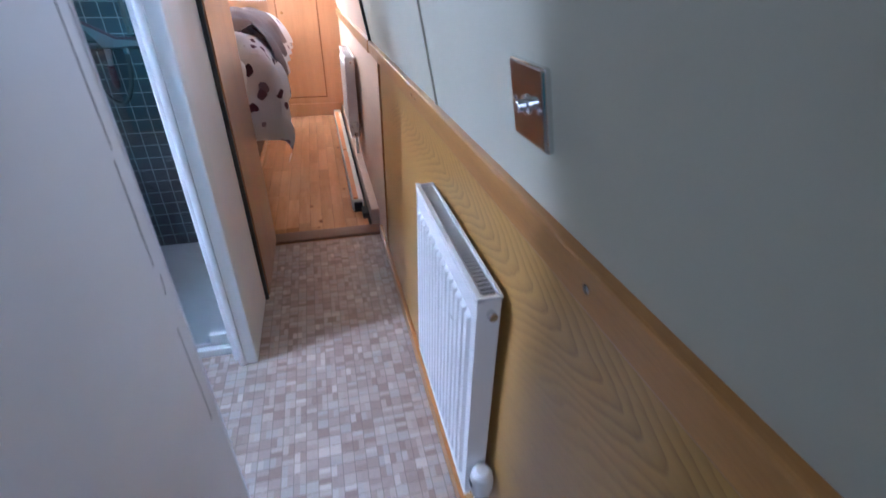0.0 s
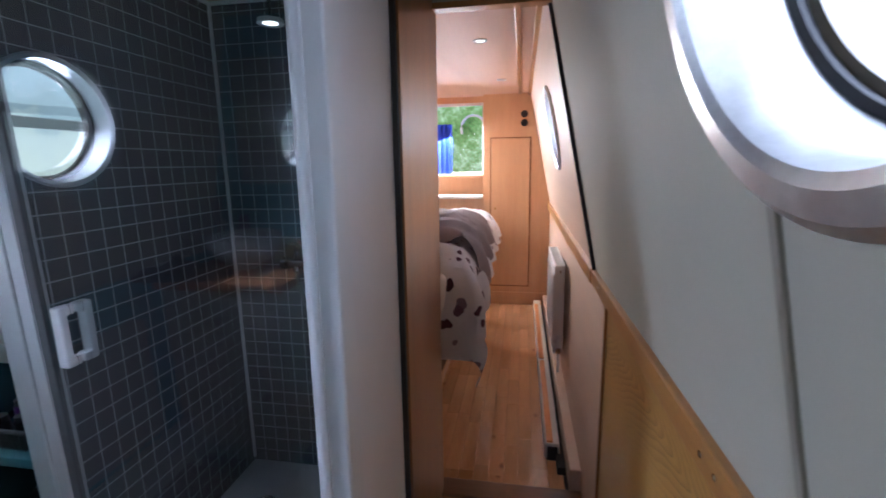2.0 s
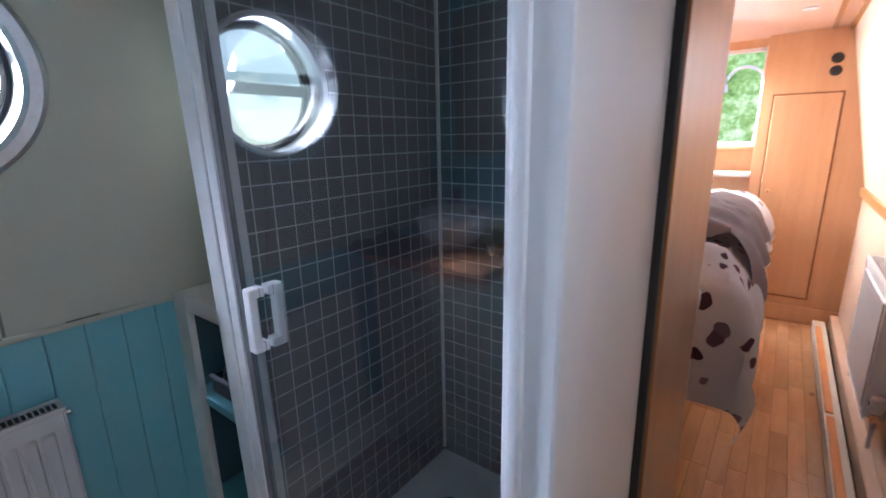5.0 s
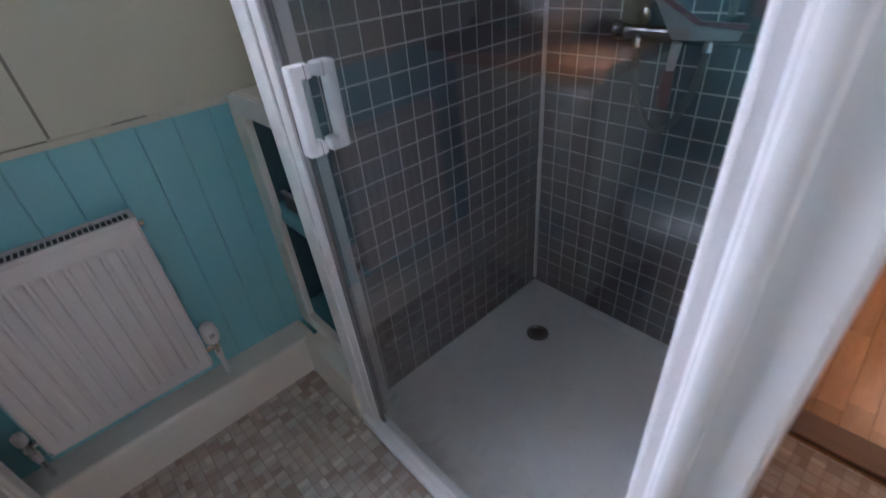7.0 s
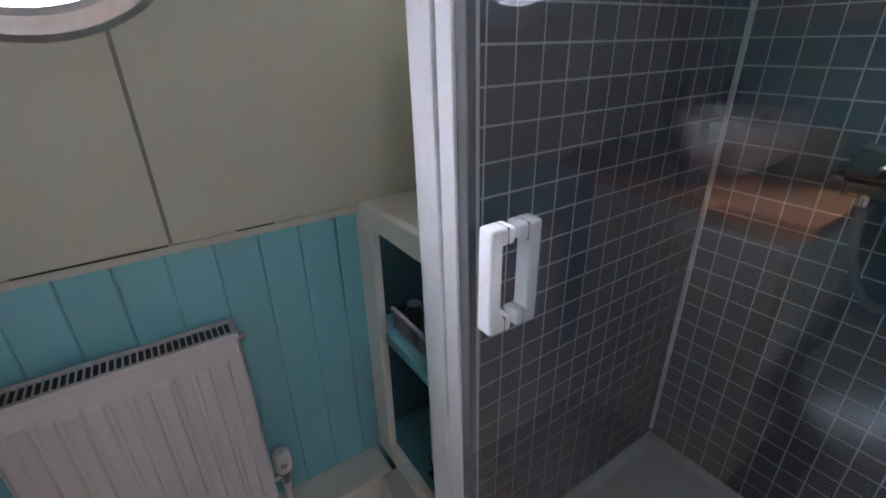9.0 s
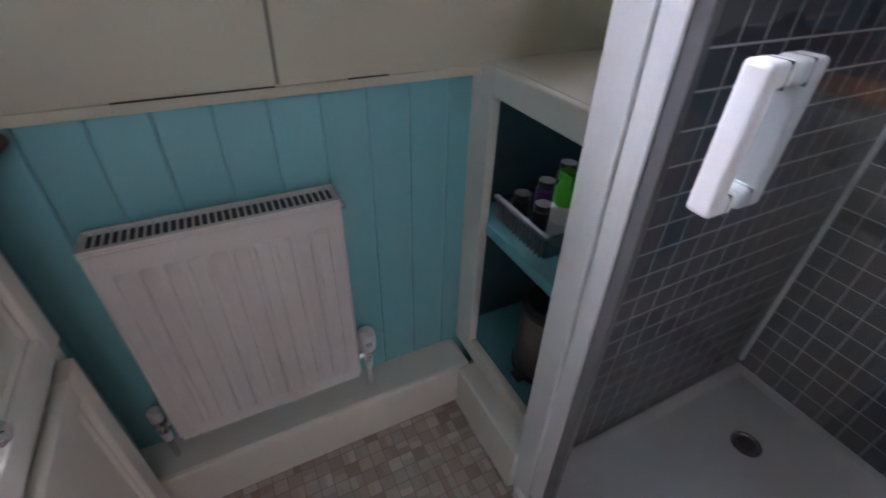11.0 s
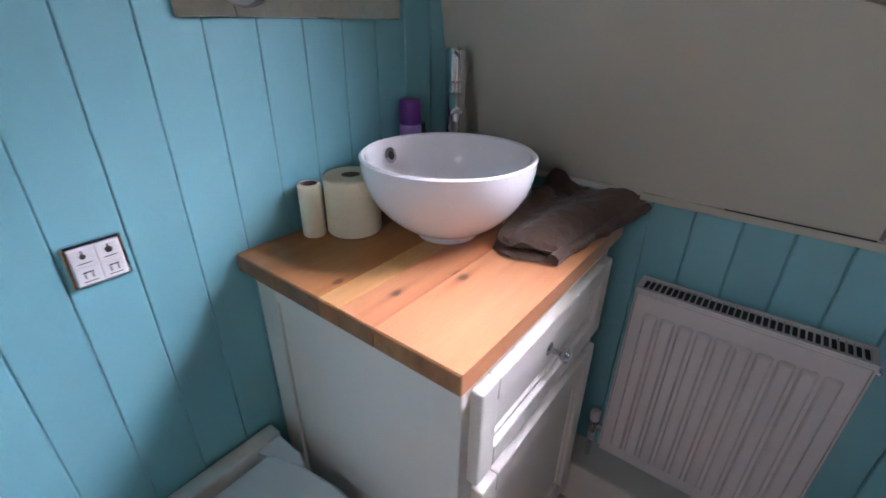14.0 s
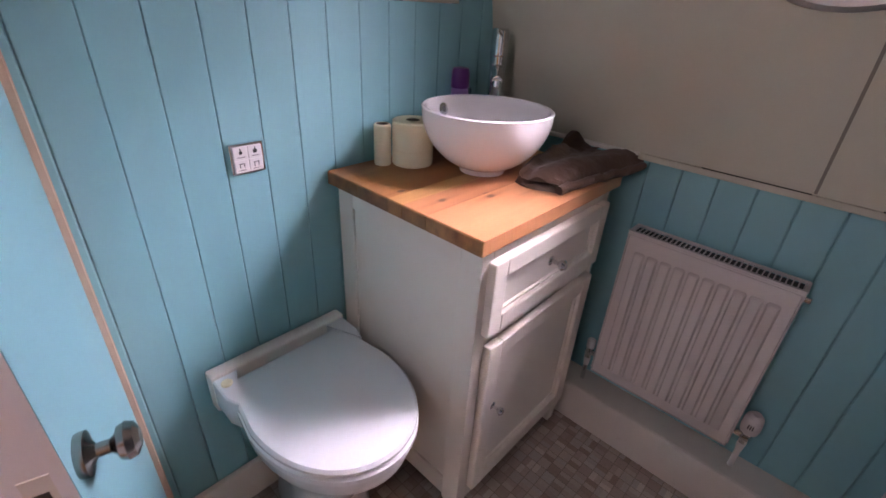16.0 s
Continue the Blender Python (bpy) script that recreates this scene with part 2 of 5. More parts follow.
CABINET = painted("cream_cabinet_paint", (0.68, 0.65, 0.58), 0.4, 0.05, 0.1)
RADCREAM = painted("darker_radiator_enamel", (0.56, 0.53, 0.51), 0.32, 0.05, 0.04)
RADWHITE = painted("radiator_enamel", (0.66, 0.645, 0.635), 0.3, 0.04, 0.04)
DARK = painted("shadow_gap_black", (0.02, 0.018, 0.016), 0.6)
BLACK = painted("black_plastic", (0.02, 0.02, 0.022), 0.35)
CERAMIC = painted("white_ceramic", (0.83, 0.82, 0.82), 0.08, 0.02, 0.02, fine=30)
TOILETW = painted("toilet_ceramic", (0.66, 0.69, 0.70), 0.12, 0.02, 0.02, fine=30)
TRAY = painted("shower_tray_acrylic", (0.82, 0.83, 0.84), 0.3, 0.04, 0.08, dirt=(0.42, 0.42, 0.4))
TILE = painted("slate_tile", (0.100, 0.103, 0.124), 0.16, 0.14, 0.03, fine=60, piece=0.22)
GROUT = painted("grout", (0.54, 0.55, 0.57), 0.8, 0.12, 0.2)
SILICONE = painted("silicone_seal", (0.72, 0.73, 0.74), 0.4)


def cathedral_oak():
    """Plain-sawn oak: nested points along a heart line under the rail, pores and a broad tone drift."""
    m, n, l, b = shader("cathedral_oak", 0.36)
    vec = n.new("ShaderNodeTexCoord").outputs["Object"]
    mp = n.new("ShaderNodeMapping")
    mp.inputs["Scale"].default_value = (1.0, 0.08, 1.0)
    l.new(vec, mp.inputs["Vector"])
    sep = n.new("ShaderNodeSeparateXYZ")
    l.new(vec, sep.inputs[0])
    mp2 = n.new("ShaderNodeMapping")
    mp2.inputs["Scale"].default_value = (1.0, 0.3, 1.0)
    l.new(vec, mp2.inputs["Vector"])
    wander, jag = noise_tex(n, l, mp2.outputs["Vector"], 2.2, 3), noise_tex(n, l, mp2.outputs["Vector"], 22, 4)
    fine = noise_tex(n, l, mp.outputs["Vector"], 260, 4, 0.7)
    tone = noise_tex(n, l, mp.outputs["Vector"], 7, 5)
    heart = math_node(n, l, "ADD", math_node(n, l, "MULTIPLY", wander.outputs["Fac"], 0.05), 0.83)
    dz = math_node(n, l, "SUBTRACT", sep.outputs[2], heart)
    arm = math_node(n, l, "SQRT", math_node(n, l, "ADD", math_node(n, l, "MULTIPLY", dz, dz), 0.00015))
    rad = math_node(n, l, "SUBTRACT", math_node(n, l, "MULTIPLY", arm, 0.42), math_node(n, l, "MULTIPLY", sep.outputs[1], 0.16))
    rad = math_node(n, l, "ADD", rad, math_node(n, l, "MULTIPLY", jag.outputs["Fac"], 0.012))
    rad = math_node(n, l, "ADD", rad, math_node(n, l, "MULTIPLY", wander.outputs["Fac"], 0.05))
    saw = math_node(n, l, "FRACT", math_node(n, l, "DIVIDE", rad, 0.0066))
    line = math_node(n, l, "POWER", saw, 2.0)
    near = math_node(n, l, "SUBTRACT", 1.0, math_node(n, l, "MULTIPLY", math_node(n, l, "ABSOLUTE", dz), 5.5))
    near = math_node(n, l, "MAXIMUM", near, 0.16)
    s = math_node(n, l, "MULTIPLY", math_node(n, l, "MULTIPLY", line, near), 0.72)
    s = math_node(n, l, "ADD", s, math_node(n, l, "MULTIPLY", math_node(n, l, "SUBTRACT", fine.outputs["Fac"], 0.5), 0.5))
    s = math_node(n, l, "ADD", s, math_node(n, l, "MULTIPLY", math_node(n, l, "SUBTRACT", tone.outputs["Fac"], 0.5), 0.7))
    r = ramp(n, [(0.0, (0.41, 0.235, 0.060)), (0.35, (0.335, 0.182, 0.043)), (0.85, (0.195, 0.098, 0.022))])
    l.new(s, r.inputs["Fac"])
    l.new(r.outputs["Color"], b.inputs["Base Color"])
    b.inputs["Coat Weight"].default_value, b.inputs["Coat Roughness"].default_value = 0.25, 0.18
    bump(n, l, b, fine.outputs["Fac"], 0.1, 0.0012)
    return m


OAK = cathedral_oak()
OAKRAIL = timber("oak_rail", (0.29, 0.125, 0.030), (0.47, 0.24, 0.065), "y", 0.35, 16, 9, gloss=0.3)
ASH = timber("ash_veneer", (0.50, 0.27, 0.13), (0.64, 0.38, 0.20), "z", 0.35, 8, 14, gloss=0.25)
ASHPALE = timber("ash_veneer_pale", (0.52, 0.37, 0.26), (0.64, 0.45, 0.32), "y", 0.55, 6, 12, gloss=0.1)
CEILWOOD = timber("ceiling_veneer", (0.50, 0.32, 0.22), (0.61, 0.41, 0.295), "y", 0.65, 6, 12)
OAKDOOR = timber("oak_door", (0.18, 0.072, 0.022), (0.31, 0.135, 0.042), "z", 0.3, 10, 12, gloss=0.3)
LAMINATE = timber("laminate_plank", (0.36, 0.18, 0.075), (0.60, 0.35, 0.17), "y", 0.22, 12, 8, piece=0.35, gloss=0.3, knots=True)
COUNTEREDGE = timber("dark_worktop_edge", (0.11, 0.045, 0.015), (0.34, 0.16, 0.05), "z", 0.4, 26, 1.5, piece=0.9)
CHROME = metal("chrome", (0.8, 0.81, 0.82), 0.07, 0.08)
BRUSHED = metal("brushed_nickel", (0.36, 0.33, 0.30), 0.18, 0.15)
ALU = metal("brushed_aluminium", (0.72, 0.73, 0.74), 0.3, 0.2)
STEEL = metal("dark_steel", (0.22, 0.20, 0.19), 0.25, 0.2)
MIRROR = metal("mirror_silver", (0.86, 0.88, 0.88), 0.01, 0.01)
GLASS = glass("shower_glass", (0.93, 0.955, 0.955), 0.0, 1.9)
PANE = glass("window_glass", (0.96, 0.98, 0.98), 0.0, 0.7)
CLEARPLASTIC = glass("clear_plastic", (0.62, 0.66, 0.67), 0.15, 1.2)
VINYL = mosaic_vinyl()
TOWEL = painted("brown_towelling", (0.118, 0.070, 0.046), 0.95, 0.6, 1.0, fine=110)
TOWEL.node_tree.nodes["Principled BSDF"].inputs["Sheen Weight"].default_value = 0.12
PAPER = painted("toilet_paper", (0.78, 0.71, 0.51), 0.9, 0.06, 0.5, fine=200)
CARD = painted("card_tube", (0.16, 0.12, 0.1), 0.9)
PURPLE = painted("purple_plastic", (0.10, 0.012, 0.16), 0.3)
LILAC = painted("lilac_label", (0.34, 0.22, 0.5), 0.4)
GREEN = painted("green_plastic_cap", (0.10, 0.55, 0.03), 0.35)
MAROON = painted("maroon_rubber", (0.10, 0.008, 0.025), 0.35)
GREYPLASTIC = painted("pale_grey_plastic", (0.48, 0.49, 0.50), 0.35)
BLUE = painted("blue_curtain", (0.02, 0.06, 0.55), 0.7)


def frosted_pane():
    """Obscured glass that glows by itself in place of daylight: grey bank above, pale water below."""
    m = bpy.data.materials.new("frosted_pane_glow")
    m.use_nodes = True
    n, l = m.node_tree.nodes, m.node_tree.links
    n.remove(n["Principled BSDF"])
    vec = n.new("ShaderNodeTexCoord").outputs["Object"]
    sep = n.new("ShaderNodeSeparateXYZ")
    l.new(vec, sep.inputs[0])
    blur = noise_tex(n, l, vec, 11, 3)
    s = math_node(n, l, "ADD", math_node(n, l, "MULTIPLY", sep.outputs[2], 3.0), math_node(n, l, "MULTIPLY", blur.outputs["Fac"], 0.6))
    r = ramp(n, [(0.0, (0.80, 0.83, 0.66)), (0.24, (0.76, 0.80, 0.68)), (0.36, (0.42, 0.50, 0.50)), (0.6, (0.55, 0.65, 0.68))])
    l.new(s, r.inputs["Fac"])
    e = n.new("ShaderNodeEmission")
    e.inputs["Strength"].default_value = 1.2
    l.new(r.outputs["Color"], e.inputs["Color"])
    l.new(e.outputs[0], n["Material Output"].inputs["Surface"])
    return m


FROSTED = frosted_pane()
LAMPGLOW = glow("lamp_glow", (1.0, 0.95, 0.85), 4.0)
GREENERY = foliage_backdrop()
BEDDARK = painted("bed_base_fabric", (0.10, 0.055, 0.035), 0.8)
ORANGE = timber("orange_pine_trunking", (0.55, 0.20, 0.05), (0.72, 0.32, 0.10), "y", 0.4, 20, 8)


def patterned_duvet():
    m, n, l, b = shader("floral_duvet_cover", 0.9)
    vec = n.new("ShaderNodeTexCoord").outputs["Object"]
    warp = noise_tex(n, l, vec, 6, 3)
    vo = n.new("ShaderNodeTexVoronoi")
    vo.inputs["Scale"].default_value = 12.5
    add = n.new("ShaderNodeVectorMath")
    sc = n.new("ShaderNodeVectorMath")
    sc.operation = "SCALE"
    sc.inputs["Scale"].default_value = 0.12
    l.new(warp.outputs["Color"], sc.inputs[0])
    l.new(vec, add.inputs[0])
    l.new(sc.outputs[0], add.inputs[1])
    l.new(add.outputs[0], vo.inputs["Vector"])
    big = math_node(n, l, "LESS_THAN", vo.outputs["Distance"], 0.33)
    r = ramp(n, [(0.0, (0.05, 0.015, 0.035)), (0.45, (0.11, 0.04, 0.07)), (0.62, (0.16, 0.08, 0.12)), (1.0, (0.5, 0.44, 0.5))])
    l.new(vo.outputs["Color"], r.inputs["Fac"])
    mix = n.new("ShaderNodeMixRGB")
    mix.inputs["Color1"].default_value = (0.72, 0.70, 0.72, 1)
    l.new(big, mix.inputs["Fac"])
    l.new(r.outputs["Color"], mix.inputs["Color2"])
    l.new(mix.outputs["Color"], b.inputs["Base Color"])
    bump(n, l, b, noise_tex(n, l, vec, 14, 4).outputs["Fac"], 0.4, 0.01)
    return m


DUVET = patterned_duvet()
THROW = painted("grey_brown_throw", (0.24, 0.19, 0.19), 0.95, 0.2, 0.8, fine=160)

# ---- mesh helpers ----


def box(bm, x0, x1, y0, y1, z0, z1):
    m = Matrix.Translation(((x0 + x1) / 2, (y0 + y1) / 2, (z0 + z1) / 2)) @ Matrix.Diagonal((abs(x1 - x0), abs(y1 - y0), abs(z1 - z0), 1))
    return bmesh.ops.create_cube(bm, size=1, matrix=m)["verts"]


def soften(bm, width, segments=2, angle=35):
    edges = [e for e in bm.edges if e.is_manifold and e.calc_face_angle(0) > radians(angle)]
    if edges and width:
        bmesh.ops.bevel(bm, geom=edges, offset=width, segments=segments, affect="EDGES", profile=0.5, clamp_overlap=True)
    return bm


def cyl(bm, a, c, r, r2=None, n=20):
    a, c = Vector(a), Vector(c)
    d = c - a
    m = Matrix.Translation((a + c) / 2) @ d.to_track_quat("Z", "Y").to_matrix().to_4x4()
    return bmesh.ops.create_cone(bm, cap_ends=True, segments=n, radius1=r, radius2=r if r2 is None else r2, depth=d.length, matrix=m)["verts"]


def lathe(bm, centre, profile, n=40, axis=(0, 0, 1), close=False):
    """Turns (radius, height) pairs round an axis through centre."""
    q = Vector((0, 0, 1)).rotation_difference(Vector(axis)).to_matrix()
    rings = []
    for r, h in profile:
        rings.append([bm.verts.new(Vector(centre) + q @ Vector((r * math.cos(t), r * math.sin(t), h))) for t in (2 * math.pi * k / n for k in range(n))])
    pairs = list(zip(rings, rings[1:])) + ([(rings[-1], rings[0])] if close else [])
    for a, c in pairs:
        for k in range(n):
            bm.faces.new((a[k], a[(k + 1) % n], c[(k + 1) % n], c[k]))
    if not close:
        for ring, flip in ((rings[0], True), (rings[-1], False)):
            bm.faces.new(ring[::-1] if flip else ring)
    return bm


def tube(bm, points, r, n=16):
    """A round bar through the points."""
    pts = [Vector(p) for p in points]
    rings = []
    for i, p in enumerate(pts):
        d = (pts[min(i + 1, len(pts) - 1)] - pts[max(i - 1, 0)]).normalized()
        side = d.cross(Vector((0, 0, 1)))
        side = side.normalized() if side.length > 1e-3 else Vector((1, 0, 0))
        up = side.cross(d)
        rings.append([bm.verts.new(p + r * (math.cos(t) * side + math.sin(t) * up)) for t in (2 * math.pi * k / n for k in range(n))])
    for a, c in zip(rings, rings[1:]):
        for k in range(n):
            bm.faces.new((a[k], a[(k + 1) % n], c[(k + 1) % n], c[k]))
    bm.faces.new(rings[0][::-1])
    bm.faces.new(rings[-1])
    return bm


def made(*shapes, bevel=0.0, segments=2):
    """A new bmesh of boxes given as six-tuples."""
    bm = bmesh.new()
    for s in shapes:
        box(bm, *s)
    return soften(bm, bevel, segments)


PLACE = {}


def thing(name, at, label, category, group="", kind=""):
    ob = new(name)
    ob.location = at
    ob.empty_display_size = 0.05
    PLACE[ob.name] = Vector(at)
    return tagged(ob, label, category, group, kind)


def to_mesh(name, bm, material, origin, smooth=28):
    bmesh.ops.translate(bm, verts=bm.verts, vec=-Vector(origin))
    bmesh.ops.recalc_face_normals(bm, faces=bm.faces)
    if smooth:
        area = {f: f.calc_area() for f in bm.faces}
        for f in bm.faces:
            f.smooth = True
        for e in bm.edges:
            if len(e.link_faces) == 2:
                turn = e.calc_face_angle(0)
                small, large = sorted(area[f] for f in e.link_faces)
                if turn > radians(smooth) or (turn > radians(8) and large > 6 * small):
                    e.smooth = False
    me = bpy.data.meshes.new(name)
    bm.to_mesh(me)
    bm.free()
    me.materials.append(material)
    return me


def part(name, bm, material, parent, label="", smooth=28):
    """Links a bmesh in world places as one mesh under a thing or a part."""
    at = PLACE[parent.name]
    ob = new(name, to_mesh(name, bm, material, at, smooth))
    ob.parent = parent
    PLACE[ob.name] = at
    return tagged(ob, label)


def solid(name, bm, material, label, category, kind="", group="", smooth=28, origin=(0, 0, 0)):
    """A thing that is one mesh."""
    ob = new(name, to_mesh(name, bm, material, origin, smooth))
    ob.location = origin
    PLACE[ob.name] = Vector(origin)
    return tagged(ob, label, category, group, kind)


def slab_with_hole(bm, place, u0, u1, v0, v1, cu, cv, r, n=72):
    """A panel of two skins, place(u, v, side), with a round hole through it."""
    corners = [math.atan2(v - cv, u - cu) for u in (u0, u1) for v in (v0, v1)]
    angles = sorted({round(a % (2 * math.pi), 6) for a in [2 * math.pi * k / n for k in range(n)] + corners})
    loops = []
    for side in (0, 1):
        inner, outer = [], []
        for a in angles:
            c, s = math.cos(a), math.sin(a)
            t = min([(u1 - cu) / c if c > 1e-9 else (u0 - cu) / c if c < -1e-9 else 1e9, (v1 - cv) / s if s > 1e-9 else (v0 - cv) / s if s < -1e-9 else 1e9])
            inner.append(bm.verts.new(place(cu + r * c, cv + r * s, side)))
            outer.append(bm.verts.new(place(cu + t * c, cv + t * s, side)))
        loops.append((inner, outer))
    k = len(angles)
    (i0, o0), (i1, o1) = loops
    for j in range(k):
        h = (j + 1) % k
        bm.faces.new((i0[j], i0[h], o0[h], o0[j]))
        bm.faces.new((i1[h], i1[j], o1[j], o1[h]))
        bm.faces.new((i0[h], i0[j], i1[j], i1[h]))
        bm.faces.new((o0[j], o0[h], o1[h], o1[j]))
    return bm


# ---- the lines of the boat ----
LEAN = 0.2                      # cabin sides lean in by this much per metre
GUN_R, GUN_L = 0.972, 0.914     # height of the gunwale rail
CEIL = 1.955
FRONT = 1.95                    # bedroom partition


def right_x(z):
    return -max(0.0, z - GUN_R) * LEAN


def left_x(z):
    return -1.778 + max(0.0, z - GUN_L) * LEAN


# floor and ceiling
solid("floor", made((-1.85, 0.06, -2.4, FRONT, -0.04, 0.0)), VINYL, "mosaic printed vinyl floor in beige and brown", "floor", "structure")
solid("ceiling", made((-1.9, 0.1, -2.4, FRONT, CEIL, CEIL + 0.03)), CREAM, "cream panelled cabin ceiling", "ceiling", "structure")
solid("ceiling_bead", made((-0.30, -0.275, FRONT, 4.6, CEIL - 0.008, CEIL + 0.002), bevel=0.002), OAKRAIL, "thin wooden ceiling bead", "trim", "structure")
solid("cove_bedroom", made((-0.215, -0.19, FRONT, 4.6, CEIL - 0.02, CEIL + 0.002), bevel=0.003), OAKRAIL, "wooden cove bead above the bedroom side", "trim", "structure")
solid("ceiling_bedroom", made((-1.9, 0.1, FRONT, 4.75, CEIL, CEIL + 0.03)), CEILWOOD, "pinkish veneered bedroom ceiling with beads", "ceiling", "structure")

# saloon behind the camera
for nm, bx, mt in (("wall_aft", (-1.9, 0.1, -2.45, -2.4, 0, CEIL), ASH),):
    solid(nm, made(bx), mt, "plain veneered end wall", "wall", "structure")

# starboard side
bm = made((0.0, 0.05, -2.4, 1.71, 0.0, GUN_R - 0.044), bevel=0.001)
side = solid("wall_starboard_lower", bm, OAK, "oak veneered lower side panel", "wall", "structure")
solid("wall_starboard_lower_fore", made((0.0, 0.05, 1.725, 4.7, 0.0, GUN_R - 0.048)), ASHPALE, "pale veneered lower side panel", "wall", "structure")
solid("panel_strip", made((-0.007, 0.02, 1.708, 1.727, 0.03, GUN_R - 0.05), bevel=0.002), OAKDOOR, "dark timber joint strip", "trim", "structure")
solid("rail_starboard", made((-0.016, 0.05, -2.4, 1.945, GUN_R - 0.048, GUN_R), bevel=0.004), OAKRAIL, "varnished oak gunwale rail", "rail", "structure")
solid("rail_starboard_fore", made((-0.02, 0.05, 1.95, 4.6, GUN_R - 0.05, GUN_R + 0.004), bevel=0.004), OAKRAIL, "varnished oak gunwale rail", "rail", "structure")
solid("baseboard_starboard", made((-0.016, 0.0, -2.4, FRONT, 0.0, 0.06), bevel=0.003), OAKRAIL, "varnished oak skirting strip", "baseboard", "structure")


def right_panel(u, v, side):
    return Vector((right_x(v) + 0.05 * side, u, v))


def left_panel(u, v, side):
    return Vector((left_x(v) - 0.04 * side, u, v))


solid("wall_starboard_upper", slab_with_hole(bmesh.new(), right_panel, -2.4, 1.955, GUN_R, CEIL, 0.665, 1.525, 0.197), CREAM, "cream panelled cabin side with a porthole", "wall", "structure")
solid("wall_starboard_upper_fore", slab_with_hole(bmesh.new(), right_panel, 1.958, 4.7, GUN_R, CEIL, 2.75, 1.51, 0.192), ASHPALE, "pale veneered cabin side with a porthole", "wall", "structure")
solid("wall_port_upper", slab_with_hole(bmesh.new(), left_panel, -2.4, 1.2, GUN_L, CEIL, 0.76, 1.47, 0.191), CREAM, "cream panelled cabin side with a porthole", "wall", "structure")
bm = bmesh.new()
vs = box(bm, 0, 1, 1.2, 2.1, GUN_L, CEIL)
for q in vs:
    q.co.x = left_x(q.co.z) - 0.04 * (1 - q.co.x)
solid("wall_port_shower_side", bm, CREAM, "cream panelled cabin side behind the shower", "wall", "structure")


def strip_on(place, u, v0, v1, w, proud, name, mat, label):
    bm = bmesh.new()
    vs = box(bm, 0, 1, -w / 2, w / 2, 0, 1)
    s = -1 if place is right_panel else 1
    for q in vs:
        z = v0 + (v1 - v0) * q.co.z
        q.co = Vector((place(u, z, 0).x + s * proud * q.co.x, u + q.co.y, z))
    return solid(name, bm, mat, label, "trim", "structure")


JOINT = painted("joint_bead", (0.16, 0.145, 0.12), 0.5)
BEADGREY = painted("joint_bead_pale", (0.27, 0.25, 0.19), 0.4)
strip_on(left_panel, 0.84, GUN_L + 0.003, 1.27, 0.006, 0.0015, "joint_port", JOINT, "narrow dark panel joint")
strip_on(left_panel, 0.84, 1.68, CEIL, 0.006, 0.0015, "joint_port_top", JOINT, "narrow dark panel joint")
strip_on(right_panel, 0.745, GUN_R, 1.32, 0.012, 0.004, "joint_starboard", BEADGREY, "pale bead over the panel joint")
strip_on(right_panel, 1.955, GUN_R, CEIL, 0.012, 0.012, "joint_bedroom", DARK, "black shadow gap at the bedroom partition")

# port side, bathroom
solid("wall_port_lower", made((-1.87, -1.826, -2.4, 2.1, 0.0, GUN_L)), TEAL_DARK, "teal painted lower hull lining", "wall", "structure")
solid("trim_port_crack", made((-1.7785, -1.7715, 0.62, 0.835, GUN_L, GUN_L + 0.0009), (-1.7785, -1.7715, 0.95, 1.02, GUN_L, GUN_L + 0.0011)), DARK, "dark crack over the gunwale trim", "trim", "structure")
solid("trim_port", made((-1.83, -1.772, 0.47, 1.2, GUN_L - 0.016, GUN_L), bevel=0.003), CREAM, "cream painted gunwale trim", "trim", "structure")
solid("trim_port_aft", made((-1.83, -1.776, 0.0, 0.466, GUN_L - 0.014, GUN_L - 0.003), bevel=0.003), OFFWHITE, "off-white gunwale trim", "trim", "structure")
bm = made((-1.826, -1.715, 0.0, 1.2, 0.0, 0.15), bevel=0.010)
solid("plinth_port", bm, OFFWHITE, "off-white boxed plinth along the hull", "baseboard", "structure")

# near partition behind toilet and basin
solid("wall_bathroom_aft", made((-1.83, -0.668, -0.05, -0.012, 0.0, CEIL)), TEAL_DARK, "teal boarded bathroom partition", "wall", "structure")
solid("baseboard_bathroom_aft", made((-1.2, -0.668, 0.0, 0.016, 0.0, 0.125), bevel=0.004), OFFWHITE, "off-white skirting board", "baseboard", "structure")
solid("post_hinge", made((-0.672, -0.648, -0.05, 0.022, 0.0, CEIL), bevel=0.004), ASHPALE, "bare wooden strip at the partition end", "trim", "structure")

# shower enclosure walls
T = 0.0572
SX, SY0, SY1 = -1.44, 1.205, 2.022


def shower_panel(u, v, side):
    return Vector((SX - 0.0005 - 0.02 * side, u, v))


wall_sh = solid("wall_shower_side", slab_with_hole(bmesh.new(), shower_panel, SY0, SY1 + 0.03, 0.0, CEIL, 1.36, 1.462, 0.157), GROUT, "grey tiled shower side wall with a porthole", "wall", "structure")
wall_sf = solid("wall_shower_fore", made((SX - 0.03, -0.65, SY1 + 0.0005, SY1 + 0.03, 0.0, CEIL)), GROUT, "grey tiled shower end wall", "wall", "structure")
solid("wall_corridor", made((-0.66, -0.578, 1.12, 1.475, 0.0, CEIL), (-0.66, -0.607, 1.475, FRONT + 0.03, 0.0, CEIL), bevel=0.004), WALLWHITE, "white painted corridor partition", "wall", "structure")
solid("wall_bedroom", made((-1.85, -0.607, FRONT + 0.115, FRONT + 0.15, 0.0, CEIL)), ASH, "veneered bedroom bulkhead", "wall", "structure")
